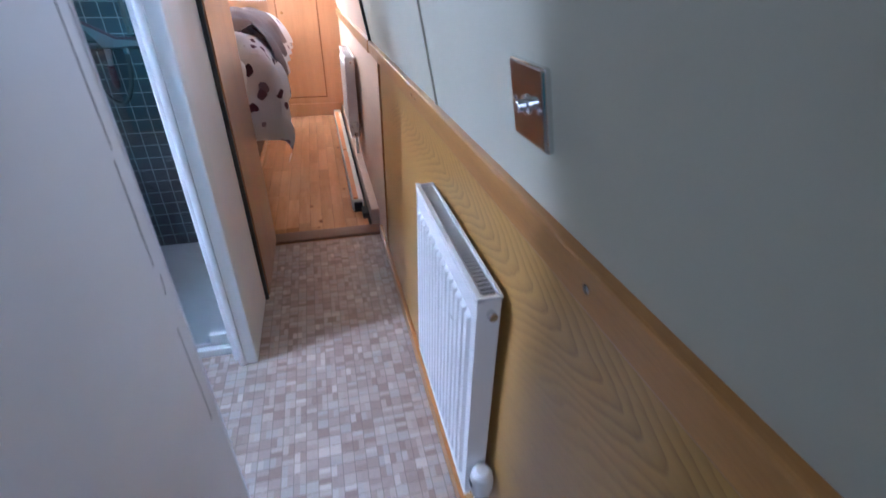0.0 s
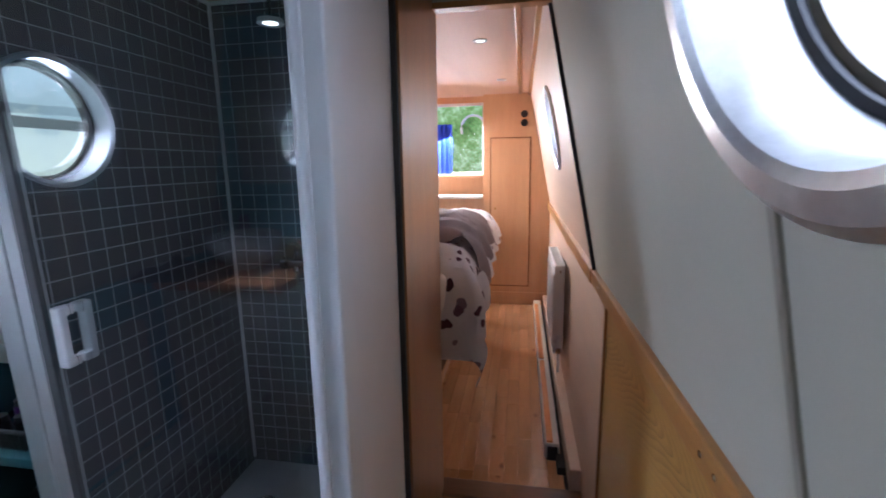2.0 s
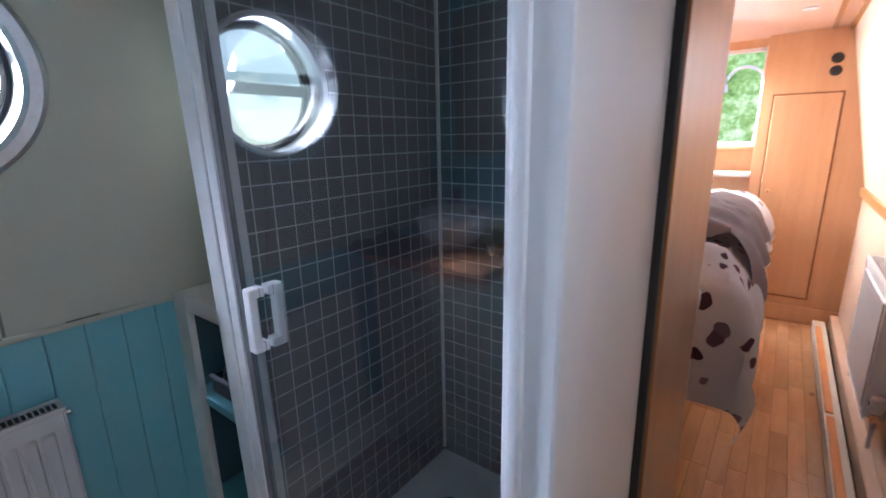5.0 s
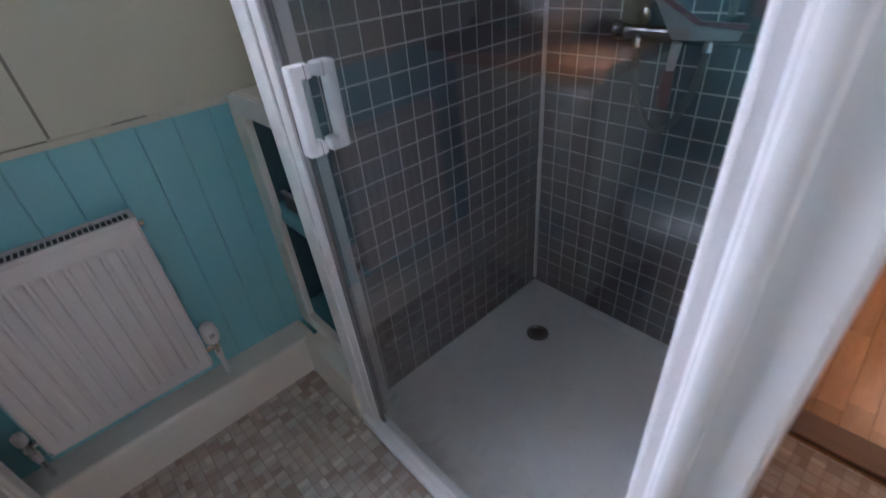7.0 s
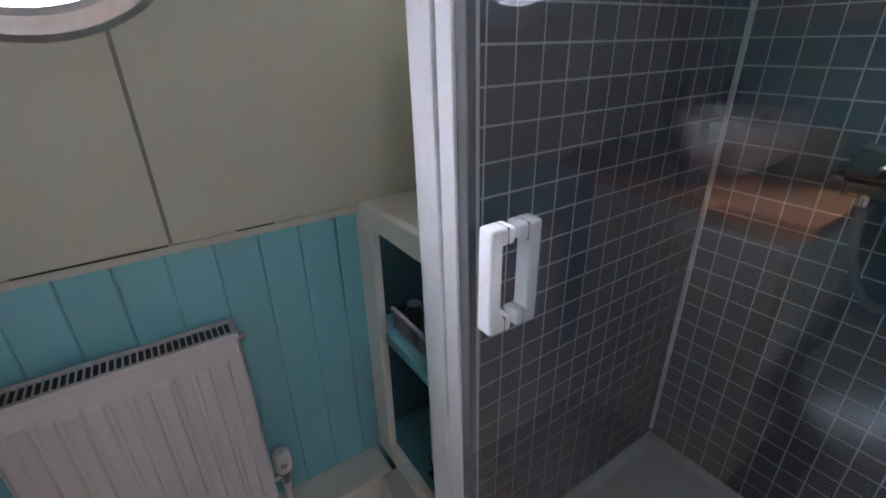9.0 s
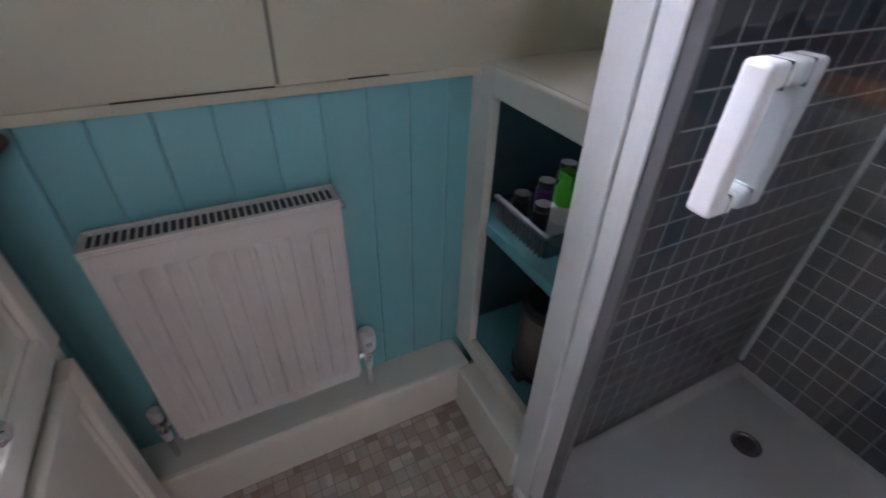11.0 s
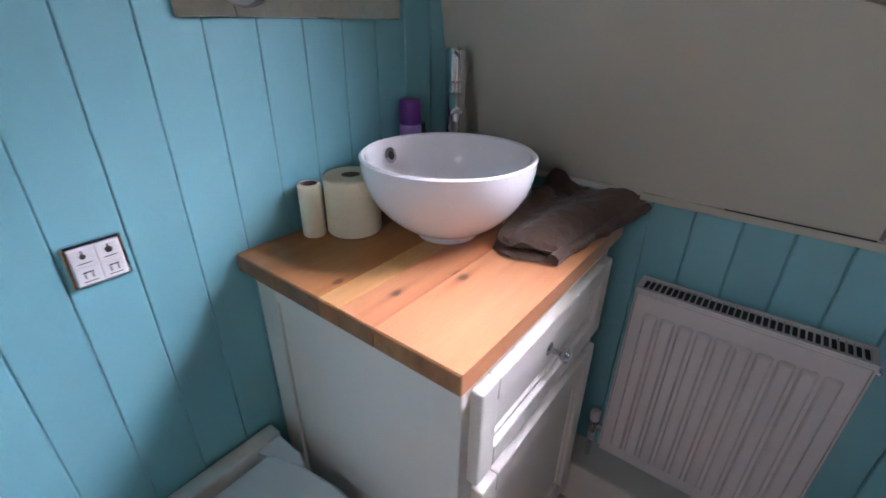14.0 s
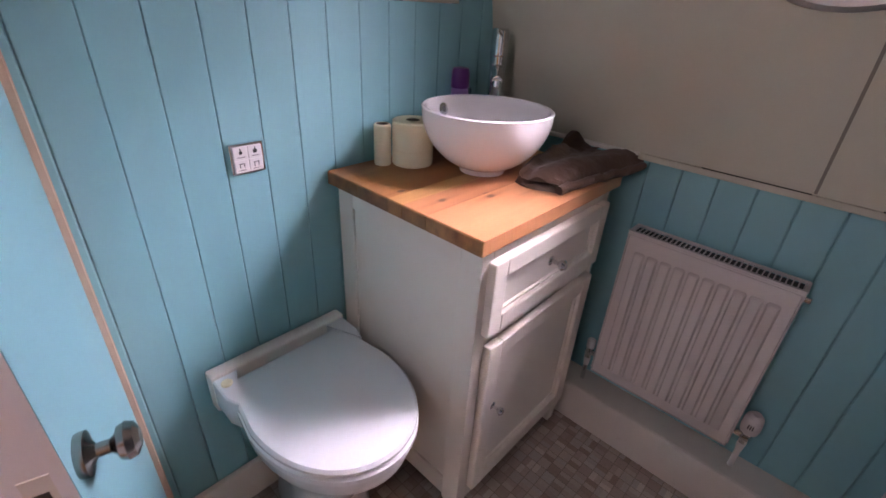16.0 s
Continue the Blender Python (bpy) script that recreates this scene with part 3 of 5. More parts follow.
solid("header_bedroom", made((-0.61, 0.0, FRONT - 0.02, FRONT + 0.02, 1.85, CEIL)), CREAM, "cream panel over the bedroom doorway", "wall", "structure")
solid("header_trim", made((-0.606, -0.15, FRONT - 0.026, FRONT + 0.026, 1.842, 1.862), bevel=0.003), OAKRAIL, "oak bead under the doorway header", "trim", "structure")
solid("ceiling_cove", made((-0.225, -0.195, -2.4, FRONT, CEIL - 0.03, CEIL), bevel=0.006), OAKRAIL, "oak cove bead along the ceiling edge", "trim", "structure")
solid("threshold", made((-0.606, 0.0, FRONT + 0.01, FRONT + 0.11, -0.02, 0.012), bevel=0.005), timber("threshold_wood", (0.10, 0.05, 0.03), (0.2, 0.11, 0.06), "x", 0.4, 14, 8), "dark worn wooden threshold", "threshold", "structure")
solid("wall_fore", made((-1.9, 0.1, 4.7, 4.75, 0.0, 1.24), (-1.9, -1.52, 4.7, 4.75, 1.24, CEIL), (-0.6, 0.1, 4.7, 4.75, 1.24, CEIL), (-1.52, -0.6, 4.7, 4.75, 1.9, CEIL)), ASH, "veneered end bulkhead with a window", "wall", "structure")
solid("wall_port_bedroom", made((-1.87, -1.82, 2.1, 4.7, 0.0, 1.15), (-1.87, -1.82, 2.1, 2.8, 1.15, CEIL), (-1.87, -1.82, 3.8, 4.7, 1.15, CEIL), (-1.87, -1.82, 2.8, 3.8, 1.75, CEIL)), ASH, "veneered bedroom side with a window opening", "wall", "structure")
solid("floor_bedroom", made((-1.85, 0.06, FRONT, 4.7, -0.04, -0.009)), DARK, "wood laminate bedroom floor", "floor", "structure")

# ---- outside ----
solid("ground", made((-60, 60, -60, 60, -0.9, -0.8)), painted("towpath_grass", (0.07, 0.11, 0.04), 0.9, 0.4, 1.0, fine=30), "grassy towpath ground beside the boat", "ground", "structure")
solid("backdrop_fore", made((-9, 7, 12, 12.05, -0.8, 7)), GREENERY, "glowing card of hedge and trees beyond the bow", "backdrop", "structure")
# Glowing cards stand in for the blown-out daylight outside the portholes.
DAYGLOW = glow("daylight_glow", (1.0, 1.0, 0.96), 2.0)
BANKGLOW = glow("green_bank_glow", (0.90, 0.97, 0.90), 1.6)
solid("backdrop_port", made((-6.05, -6, -14, 11.9, -0.8, 1.62)), DAYGLOW, "glowing white card for daylight on the port side", "backdrop", "structure")
solid("backdrop_port_bank", made((-6.1, -6.06, -14, 11.9, 1.6, 3.6)), BANKGLOW, "glowing pale green card for the bank to port", "backdrop", "structure")
solid("backdrop_starboard", made((2.4, 2.45, -14, 11.9, -0.8, 6)), DAYGLOW, "glowing white card for daylight to starboard", "backdrop", "structure")

# ---- portholes ----


def porthole(y, z, x, out, r, label, depth=0.11, flange=0.041, bar=True, lean=LEAN, group="portholes", pane_mat=None, bar_z=0.012):
    """A round window; out is -1 where outside lies at lower x."""
    axis = Vector((-out, 0, -lean)).normalized()
    c = Vector((x, y, z))
    top = thing("porthole", c, label, "porthole", group)
    lathe_ring = [(r, -depth), (r + 0.006, -depth), (r + 0.006, 0.002), (r + flange, 0.002), (r + flange, 0.007), (r + flange * 0.75, 0.014), (r + 0.010, 0.014), (r, 0.008)]
    part("flange", lathe(bmesh.new(), c, lathe_ring, 72, axis, True), ALU, top, "brushed aluminium liner ring")
    part("outer_frame", lathe(bmesh.new(), c, [(r - 0.016, -depth - 0.01), (r + 0.004, -depth - 0.01), (r + 0.004, -depth + 0.016), (r - 0.010, -depth + 0.016), (r - 0.016, -depth + 0.010)], 72, axis, True), BRUSHED, top, "dull metal window frame")
    part("rubber_seal", lathe(bmesh.new(), c, [(r - 0.009, -depth + 0.016), (r - 0.001, -depth + 0.016), (r - 0.001, -depth + 0.026), (r - 0.009, -depth + 0.022)], 64, axis, True), BLACK, top, "black rubber seal")
    pane = part("pane", lathe(bmesh.new(), c, [(r - 0.012, -depth), (r - 0.012, -depth + 0.004)], 64, axis), pane_mat or PANE, top)
    pane.visible_shadow = False
    if bar:
        m = c - axis * (depth - 0.012)
        part("hopper_bar", soften_box((m.x - 0.008, m.x + 0.008, y - r + 0.012, y + r - 0.012, m.z + bar_z, m.z + bar_z + 0.028), 0.003), STEEL, top, "dark horizontal hopper bar")
    return top


def soften_box(b, w):
    return made(b, bevel=w)


porthole(0.665, 1.525, right_x(1.525), 1, 0.195, "round aluminium porthole in the cream corridor wall", depth=0.1)
porthole(2.75, 1.51, right_x(1.51), 1, 0.19, "round porthole in the pale veneered bedroom wall", depth=0.05, flange=0.02, bar=False)
porthole(0.76, 1.47, left_x(1.47), -1, 0.189, "round aluminium porthole above the bathroom radiator", depth=0.09)


porthole(1.36, 1.462, SX, -1, 0.152, "round porthole with obscured glass in shower tiles", depth=0.07, flange=0.014, lean=0.0, pane_mat=FROSTED, bar_z=-0.014)

# ---- radiators ----


def radiator(name, P, length, height, depth, label, valve_right=True, ribs=10, group="radiators", enamel=RADWHITE):
    """P(u, w, v) maps length, distance from the wall and height into the world."""
    def bx(bm, u0, u1, w0, w1, v0, v1):
        vs = box(bm, 0, 1, 0, 1, 0, 1)
        for q in vs:
            q.co = Vector(P(u0 + (u1 - u0) * q.co.x, w0 + (w1 - w0) * q.co.y, v0 + (v1 - v0) * q.co.z))

    top = thing(name, P(length / 2, 0, 0), label, "radiator", group)
    bm = bmesh.new()
    bx(bm, 0.004, length - 0.004, depth - 0.012, depth - 0.004, 0, height - 0.004)
    soften(bm, 0.003)
    step = (length - 0.05) / ribs
    ribs_made = []
    for k in range(ribs):
        b2 = bmesh.new()
        u = 0.025 + step * (k + 0.5)
        levels = []
        for half, w, inset in ((0.43, depth - 0.0050, 0.0), (0.40, depth - 0.0030, 0.002), (0.31, depth + 0.0020, 0.006), (0.27, depth + 0.0028, 0.009)):
            a, c, v0, v1 = u - step * half, u + step * half, 0.028 + inset, height - 0.050 - inset
            cut = step * 0.14
            levels.append([b2.verts.new(P(x, w, v)) for x, v in ((a + cut, v0), (c - cut, v0), (c, v0 + cut), (c, v1 - cut), (c - cut, v1), (a + cut, v1), (a, v1 - cut), (a, v0 + cut))])
        for lower, upper in zip(levels, levels[1:]):
            for q in range(8):
                b2.faces.new((lower[q], lower[(q + 1) % 8], upper[(q + 1) % 8], upper[q]))
        b2.faces.new(levels[-1])
        ribs_made.append(b2)
    front = part("front_panel", bm, enamel, top, "white ribbed steel panel")
    for b2 in ribs_made:
        part("rib", b2, enamel, front, smooth=50)
    bm = bmesh.new()
    bx(bm, 0.004, length - 0.004, 0.01, 0.018, 0.01, height - 0.01)
    part("back_panel", soften(bm, 0.003), enamel, top)
    for u in (0.0, length - 0.004):
        bm = bmesh.new()
        bx(bm, u, u + 0.004, 0.008, depth - 0.002, 0.012, height)
        part("side_panel", soften(bm, 0.0015), enamel, top)
    bm = bmesh.new()
    bx(bm, 0.0, length, 0.006, 0.012, height - 0.006, height + 0.002)
    bx(bm, 0.0, length, depth - 0.008, depth - 0.002, height - 0.010, height + 0.002)
    part("top_frame", soften(bm, 0.0015), enamel, top)
    bm = bmesh.new()
    n = int(length / 0.0115)
    for k in range(n):
        u = 0.008 + (length - 0.016) * k / (n - 1)
        bx(bm, u - 0.0015, u + 0.0015, 0.010, depth - 0.008, height - 0.004, height - 0.001)
    part("grille", bm, enamel, top, "slotted top grille")
    # Solid black block put in as the shade between the grille slats.
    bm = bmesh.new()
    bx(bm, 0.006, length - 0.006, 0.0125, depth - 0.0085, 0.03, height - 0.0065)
    part("slot_shade", bm, DARK, top, "black block standing in for shade under the grille")
    for u, s in ((length, 1), (0.0, -1)):
        a, c = Vector(P(u, depth / 2, 0.035)), Vector(P(u + s * 0.028, depth / 2, 0.035))
        bm = bmesh.new()
        cyl(bm, a, c, 0.009, n=12)
        cyl(bm, c + Vector((0, 0, 0.018)), c - Vector((0, 0, 0.022)), 0.012, n=14)
        cyl(bm, c + Vector((0, 0, 0.006)), c - Vector((0, 0, 0.008)), 0.0155, n=6)
        valve = part("valve", soften(bm, 0.002), CHROME, top, "chrome valve body")
        bm = bmesh.new()
        cyl(bm, c - Vector((0, 0, 0.02)), c - Vector((0, 0, 0.055)), 0.011, 0.008, 14)
        part("pipe_collar", soften(bm, 0.002), enamel, valve)
        bm = bmesh.new()
        cyl(bm, c - Vector((0, 0, 0.05)), c - Vector((0, 0, 0.13)), 0.007, n=12)
        part("pipe", bm, enamel if s == 1 else CHROME, valve)
        if (s == 1) == valve_right:
            bm = lathe(bmesh.new(), c, [(0.014, 0.015), (0.020, 0.021), (0.0225, 0.035), (0.0225, 0.055), (0.020, 0.072), (0.012, 0.082)], 32)
            head = part("thermostat_head", bm, enamel, valve, "white thermostatic valve head")
            bm = bmesh.new()
            d = Vector(P(0, 1, 0)) - Vector(P(0, 0, 0))
            side = Vector(P(1, 0, 0)) - Vector(P(0, 0, 0))
            for k in (-1, 0, 1):
                q = c + Vector((0, 0, 0.05)) + d * 0.0222 + side * 0.005 * k
                box(bm, q.x - 0.001, q.x + 0.001, q.y - 0.0012, q.y + 0.0012, q.z - 0.007, q.z + 0.007)
            part("dial_marks", bm, BLACK, valve)
        else:
            bm = lathe(bmesh.new(), c, [(0.009, 0.015), (0.013, 0.02), (0.013, 0.045), (0.008, 0.05)], 20)
            part("lockshield_cap", bm, enamel, valve)
    bm = bmesh.new()
    a = Vector(P(length, depth / 2, height - 0.03))
    c = Vector(P(length + 0.014, depth / 2, height - 0.03))
    cyl(bm, a, c, 0.008, n=14)
    part("bleed_plug", soften(bm, 0.002), CHROME, top)
    return top


radiator("radiator", lambda u, w, v: (-1.806 + w, 0.511 + u, 0.229 + v), 0.394, 0.491, 0.071, "white steel panel radiator on teal boards", enamel=RADCREAM)
radiator("radiator", lambda u, w, v: (-0.004 - w, 0.735 - u, 0.29 + v), 0.455, 0.505, 0.05, "white steel panel radiator on oak panelling", ribs=15)
radiator("radiator", lambda u, w, v: (-0.012 - w, 3.38 - u, 0.285 + v), 0.58, 0.505, 0.065, "white steel panel radiator on pale veneer", ribs=18)

# ---- shower ----
tray = thing("shower_tray", (-1.08, 1.62, 0.0), "pale grey acrylic shower tray with a drain", "shower tray")
bm = bmesh.new()
box(bm, SX + 0.002, -0.66, 1.205, SY1, 0.0, 0.036)
top_face = max(bm.faces, key=lambda f: f.calc_center_median().z)
inset = bmesh.ops.inset_region(bm, faces=[top_face], thickness=0.042)
bmesh.ops.translate(bm, verts=top_face.verts, vec=(0, 0, -0.014))
soften(bm, 0.009, 3)
part("tray_body", bm, TRAY, tray)
drain = part("drain", lathe(bmesh.new(), (-1.25, 1.79, 0.022), [(0.038, 0.0), (0.038, 0.003), (0.03, 0.005), (0.026, 0.001), (0.004, 0.001)], 32), CHROME, tray, "chrome drain ring")
part("drain_cap", lathe(bmesh.new(), (-1.25, 1.79, 0.023), [(0.024, 0.0), (0.024, 0.003), (0.018, 0.005)], 28), BLACK, drain, "dark drain cover")
solid("shower_sill", made((SX + 0.02, -0.66, 1.160, 1.222, 0.0, 0.034), (SX + 0.02, -0.66, 1.178, 1.20, 0.034, 0.050), bevel=0.004), WHITE, "white painted shower sill", "trim", "structure")


def leaning(bm):
    """The port side of the shower front stands one degree out of plumb, as its pane does."""
    for q in bm.verts:
        q.co.y -= (q.co.z - 0.965) * 0.019
    return bm


solid("post_shower_left", leaning(made((-1.445, -1.388, 1.157, 1.232, 0.0, CEIL), bevel=0.003)), WHITE, "white painted shower post", "trim", "structure")
solid("profile_shower_left", leaning(made((-1.385, -1.352, 1.161, 1.192, 0.062, 1.93), bevel=0.002)), WHITE, "white wall profile of the shower door", "trim", "structure")
post_r = thing("shower_post", (-0.6, 1.14, 0.0), "white painted ribbed shower door post", "post", kind="structure")
part("post_front", made((-0.640, -0.577, 1.090, 1.16, 0.0, CEIL), bevel=0.005), WHITE, post_r)
part("post_middle", made((-0.662, -0.625, 1.122, 1.215, 0.0, CEIL), bevel=0.005), WHITE, post_r)
part("post_channel", made((-0.672, -0.640, 1.158, 1.205, 0.04, CEIL), bevel=0.004), WHITE, post_r)
part("post_bead", made((-0.634, -0.616, 1.083, 1.098, 0.0, CEIL), bevel=0.004), WHITE, post_r)
solid("shower_head_rail", made((-1.385, -0.66, 1.155, 1.205, 1.905, CEIL), bevel=0.003), WHITE, "white rail over the shower door", "trim", "structure")

SEALGREY = painted("dark_grey_seal", (0.13, 0.13, 0.135), 0.35)
door = thing("shower_door", (-1.03, 1.19, 0.06), "clear glass shower door with white handle", "shower door")
bm = made((-1.352, -0.673, 1.169, 1.175, 0.052, 1.9))
for q in bm.verts:
    q.co.y -= (q.co.z - 0.965) * 0.019
pane = part("pane", bm, GLASS, door, "clear glass pane")
for s in (-1, 1):
    bm = bmesh.new()
    y0 = 1.172 + s * 0.0035
    y1 = 1.172 + s * 0.030
    ya, yb = min(y0, y1), max(y0, y1)
    yc, yd = y1 - 0.009, y1 + 0.009
    for z in (0.905, 1.024):
        box(bm, -1.270, -1.243, ya, yb, z, z + 0.022)
    box(bm, -1.270, -1.243, yc, yd, 0.905, 1.046)
    bmesh.ops.remove_doubles(bm, verts=bm.verts, dist=0.0001)
    soften(bm, 0.005, 3)
    grip = part("handle", bm, WHITE, door, "white plastic D handle")
    ys = 1.172 + s * 0.0155
    for z in (0.905, 1.024):
        part("seam", made((-1.2703, -1.2427, ys - 0.0004, ys + 0.0004, z - 0.0003, z + 0.0223)), DARK, grip, "dark joint in the handle foot")
bm = made((-0.734, -0.676, 1.163, 1.187, 0.054, 0.098), bevel=0.004)
part("hinge_block", bm, WHITE, door, "white plastic pivot block")
part("door_seal", leaning(made((-1.3525, -1.330, 1.1655, 1.1795, 0.064, 1.9), bevel=0.002)), SEALGREY, door, "dark grey edge seal")
solid("silicone_corner", made((SX, SX + 0.010, SY1 - 0.010, SY1, 0.05, CEIL)), SILICONE, "white silicone bead in the shower corner", "trim", "structure")
solid("shower_cornice", made((SX, -0.69, SY1 - 0.012, SY1, CEIL - 0.012, CEIL), (SX, SX + 0.012, SY0, SY1, CEIL - 0.012, CEIL)), SILICONE, "white silicone bead under the shower ceiling", "trim", "structure")

DULLCHROME = metal("dull_chrome", (0.20, 0.205, 0.22), 0.14, 0.15)
HOSE = metal("dark_metal_hose", (0.19, 0.19, 0.2), 0.3, 0.2)
mixer = thing("shower_mixer", (-1.02, 1.969, 0.97), "chrome bar shower mixer with a hose", "shower mixer")
bm = bmesh.new()
cyl(bm, (-1.16, 1.964, 0.966), (-0.87, 1.964, 0.966), 0.020, n=24)
part("bar", soften(bm, 0.003), DULLCHROME, mixer)
for x in (-1.09, -0.94):
    bm = bmesh.new()
    cyl(bm, (x, 2.023, 0.97), (x, 1.964, 0.97), 0.014, n=18)
    cyl(bm, (x, 2.023, 0.97), (x, 2.015, 0.97), 0.03, n=24)
    part("wall_elbow", soften(bm, 0.002), DULLCHROME, mixer)
for x0, x1 in ((-1.19, -1.16), (-0.87, -0.84)):
    bm = lathe(bmesh.new(), (x0, 1.964, 0.966), [(0.020, 0.0), (0.025, 0.003), (0.025, 0.024), (0.022, 0.030)], 24, (1, 0, 0))
    for k in range(4):
        a = math.pi / 4 + k * math.pi / 2
        cyl(bm, (x0 + 0.012, 1.964 + 0.024 * math.cos(a), 0.966 + 0.024 * math.sin(a)), (x1 - 0.004, 1.964 + 0.024 * math.cos(a), 0.966 + 0.024 * math.sin(a)), 0.004, n=8)
    part("control_knob", bm, DULLCHROME, mixer)
pts = [(-1.125 + 0.160 * k / 24, 1.950, 0.955 - 0.208 * math.sin(math.pi * k / 24) ** 0.5) for k in range(25)]
hose = part("hose", tube(bmesh.new(), pts, 0.0085, 16), HOSE, mixer, "dull ribbed metal hose")
for x in (-1.125, -0.965):
    part("hose_nut", lathe(bmesh.new(), (x, 1.950, 0.935), [(0.009, 0.0), (0.012, 0.003), (0.012, 0.022), (0.009, 0.026)], 18), CHROME, hose, "chrome hose nut")
SMOKED = painted("smoked_plastic", (0.05, 0.045, 0.042), 0.3)
caddy = thing("soap_dish", (-1.11, 1.979, 0.985), "dark soap dish on the shower mixer", "soap dish")
bm = bmesh.new()
box(bm, -1.165, -1.050, 1.934, 2.019, 0.986, 1.048)
for q in bm.verts:
    if q.co.z > 1.02 and q.co.x > -1.11:
        q.co.z -= 0.026
soften(bm, 0.014, 3)
part("dish_body", bm, SMOKED, caddy)
part("suction_cap", lathe(bmesh.new(), (-1.105, 1.934, 1.006), [(0.018, 0.0), (0.016, 0.005), (0.008, 0.009)], 24, (0, -1, 0)), DULLCHROME, caddy)
brush = thing("squeegee", (-1.03, 1.929, 0.81), "squeegee with a maroon rubber grip", "squeegee")
bm = bmesh.new()
cyl(bm, (-1.030, 1.934, 0.895), (-1.025, 1.934, 0.955), 0.009, 0.011, 16)
part("shank", bm, GREYPLASTIC, brush)
part("grip", lathe(bmesh.new(), (-1.032, 1.932, 0.822), [(0.005, -0.012), (0.012, -0.006), (0.0145, 0.02), (0.0125, 0.075)], 20), MAROON, brush, "maroon rubber grip")
# a fan-shaped head under a sloping rubber blade
bm = bmesh.new()
fan = ((-1.092, 1.052), (-0.985, 0.990), (-0.900, 0.985), (-0.905, 0.968), (-1.015, 0.962), (-1.034, 0.962))
rows = [[bm.verts.new((x, y, z)) for x, z in fan] for y in (1.921, 1.931)]
bm.faces.new(rows[0])
bm.faces.new(rows[1][::-1])
for k in range(len(fan)):
    q = (k + 1) % len(fan)
    bm.faces.new((rows[0][k], rows[1][k], rows[1][q], rows[0][q]))
bmesh.ops.recalc_face_normals(bm, faces=bm.faces)
head = part("head", soften(bm, 0.002), painted("grey_head_plastic", (0.24, 0.25, 0.26), 0.4), brush, "pale plastic fan-shaped head")
for a, c in (((-1.098, 1.926, 1.062), (-0.985, 1.926, 0.997)), ((-0.987, 1.926, 0.997), (-0.892, 1.926, 0.994))):
    bm = bmesh.new()
    d = Vector(c) - Vector(a)
    vs = box(bm, -d.length / 2, d.length / 2, -0.006, 0.006, -0.005, 0.005)
    bmesh.ops.transform(bm, matrix=Matrix.Translation((Vector(a) + Vector(c)) / 2) @ Matrix.Rotation(math.atan2(-d.z, d.x), 4, "Y"), verts=vs)
    part("blade", soften(bm, 0.002), MAROON, head, "maroon rubber blade")
holder = thing("wall_holder", (-0.87, 2.0, 1.0), "dark smoked plastic holder on the shower tiles", "holder")
part("holder_body", made((-0.925, -0.83, 1.985, 2.0215, 0.945, 1.06), bevel=0.008), painted("smoked_holder", (0.05, 0.03, 0.035), 0.25), holder)
rain = thing("overhead_shower", (-0.93, 2.019, 1.4), "dark round overhead shower rose on a riser", "shower head")
bm = bmesh.new()
tube(bm, [(-0.95, 1.999, 1.0), (-0.95, 1.999, 1.5), (-0.95, 1.999, 1.84), (-0.95, 1.979, 1.875), (-0.95, 1.939, 1.885), (-0.95, 1.839, 1.88)], 0.009, 16)
part("riser", bm, STEEL, rain)
part("rose", lathe(bmesh.new(), (-0.95, 1.839, 1.85), [(0.08, 0.0), (0.085, 0.006), (0.08, 0.012), (0.02, 0.02), (0.012, 0.035)], 36), BLACK, rain, "dark round shower rose")

# ---- alcove with shelves beside the shower ----
NY = 1.222
# The recess's shade is put into this colour, darker than the teal outside.
ALCOVE_SHADE = painted("alcove_shade_tone", (0.045, 0.10, 0.115), 0.5, 0.1)
solid("alcove_plinth", made((-1.715, -1.44, 1.160, NY + 0.02, 0.0, 0.15), bevel=0.006), OFFWHITE, "off-white boxed plinth below the alcove", "baseboard", "structure")
solid("alcove_frame", made((-1.83, -1.745, NY - 0.012, NY + 0.01, 0.15, 0.918), (-1.745, -1.43, NY - 0.012, NY + 0.01, 0.865, 0.918), (-1.745, -1.43, NY - 0.012, NY + 0.01, 0.15, 0.205), bevel=0.004), OFFWHITE, "off-white painted alcove front frame", "trim", "structure")
solid("alcove_top", made((-1.80, SX - 0.03, NY + 0.002, 2.0, 0.892, 0.92), bevel=0.003), OFFWHITE, "off-white alcove top shelf", "shelf", "structure")


def alcove_panel(u, v, side):
    return Vector((SX - 0.03 - 0.025 * side, u, v))


solid("alcove_side", slab_with_hole(bmesh.new(), alcove_panel, NY + 0.01, 2.05, 0.0, CEIL, 1.36, 1.462, 0.16), CREAM, "cream panel behind the shower tiles", "wall", "structure")
solid("alcove_back", made((-1.826, -1.49, 1.62, 1.64, 0.0, 0.89)), ALCOVE_SHADE, "dark blue-green alcove back panel with shade in its colour", "wall", "structure")
solid("alcove_lining", made((SX - 0.062, SX - 0.056, NY + 0.01, 1.62, 0.15, 0.89)), ALCOVE_SHADE, "dark blue-green alcove side lining with shade in its colour", "wall", "structure")
solid("alcove_hull", made((-1.8255, -1.816, NY + 0.012, 1.62, 0.204, 0.89)), ALCOVE_SHADE, "dark blue-green alcove hull lining with shade in its colour", "wall", "structure")
solid("alcove_shelf", made((-1.826, SX - 0.063, NY + 0.004, 1.62, 0.553, 0.582), bevel=0.003), TEAL_DARK, "teal painted alcove shelf", "shelf", "structure")
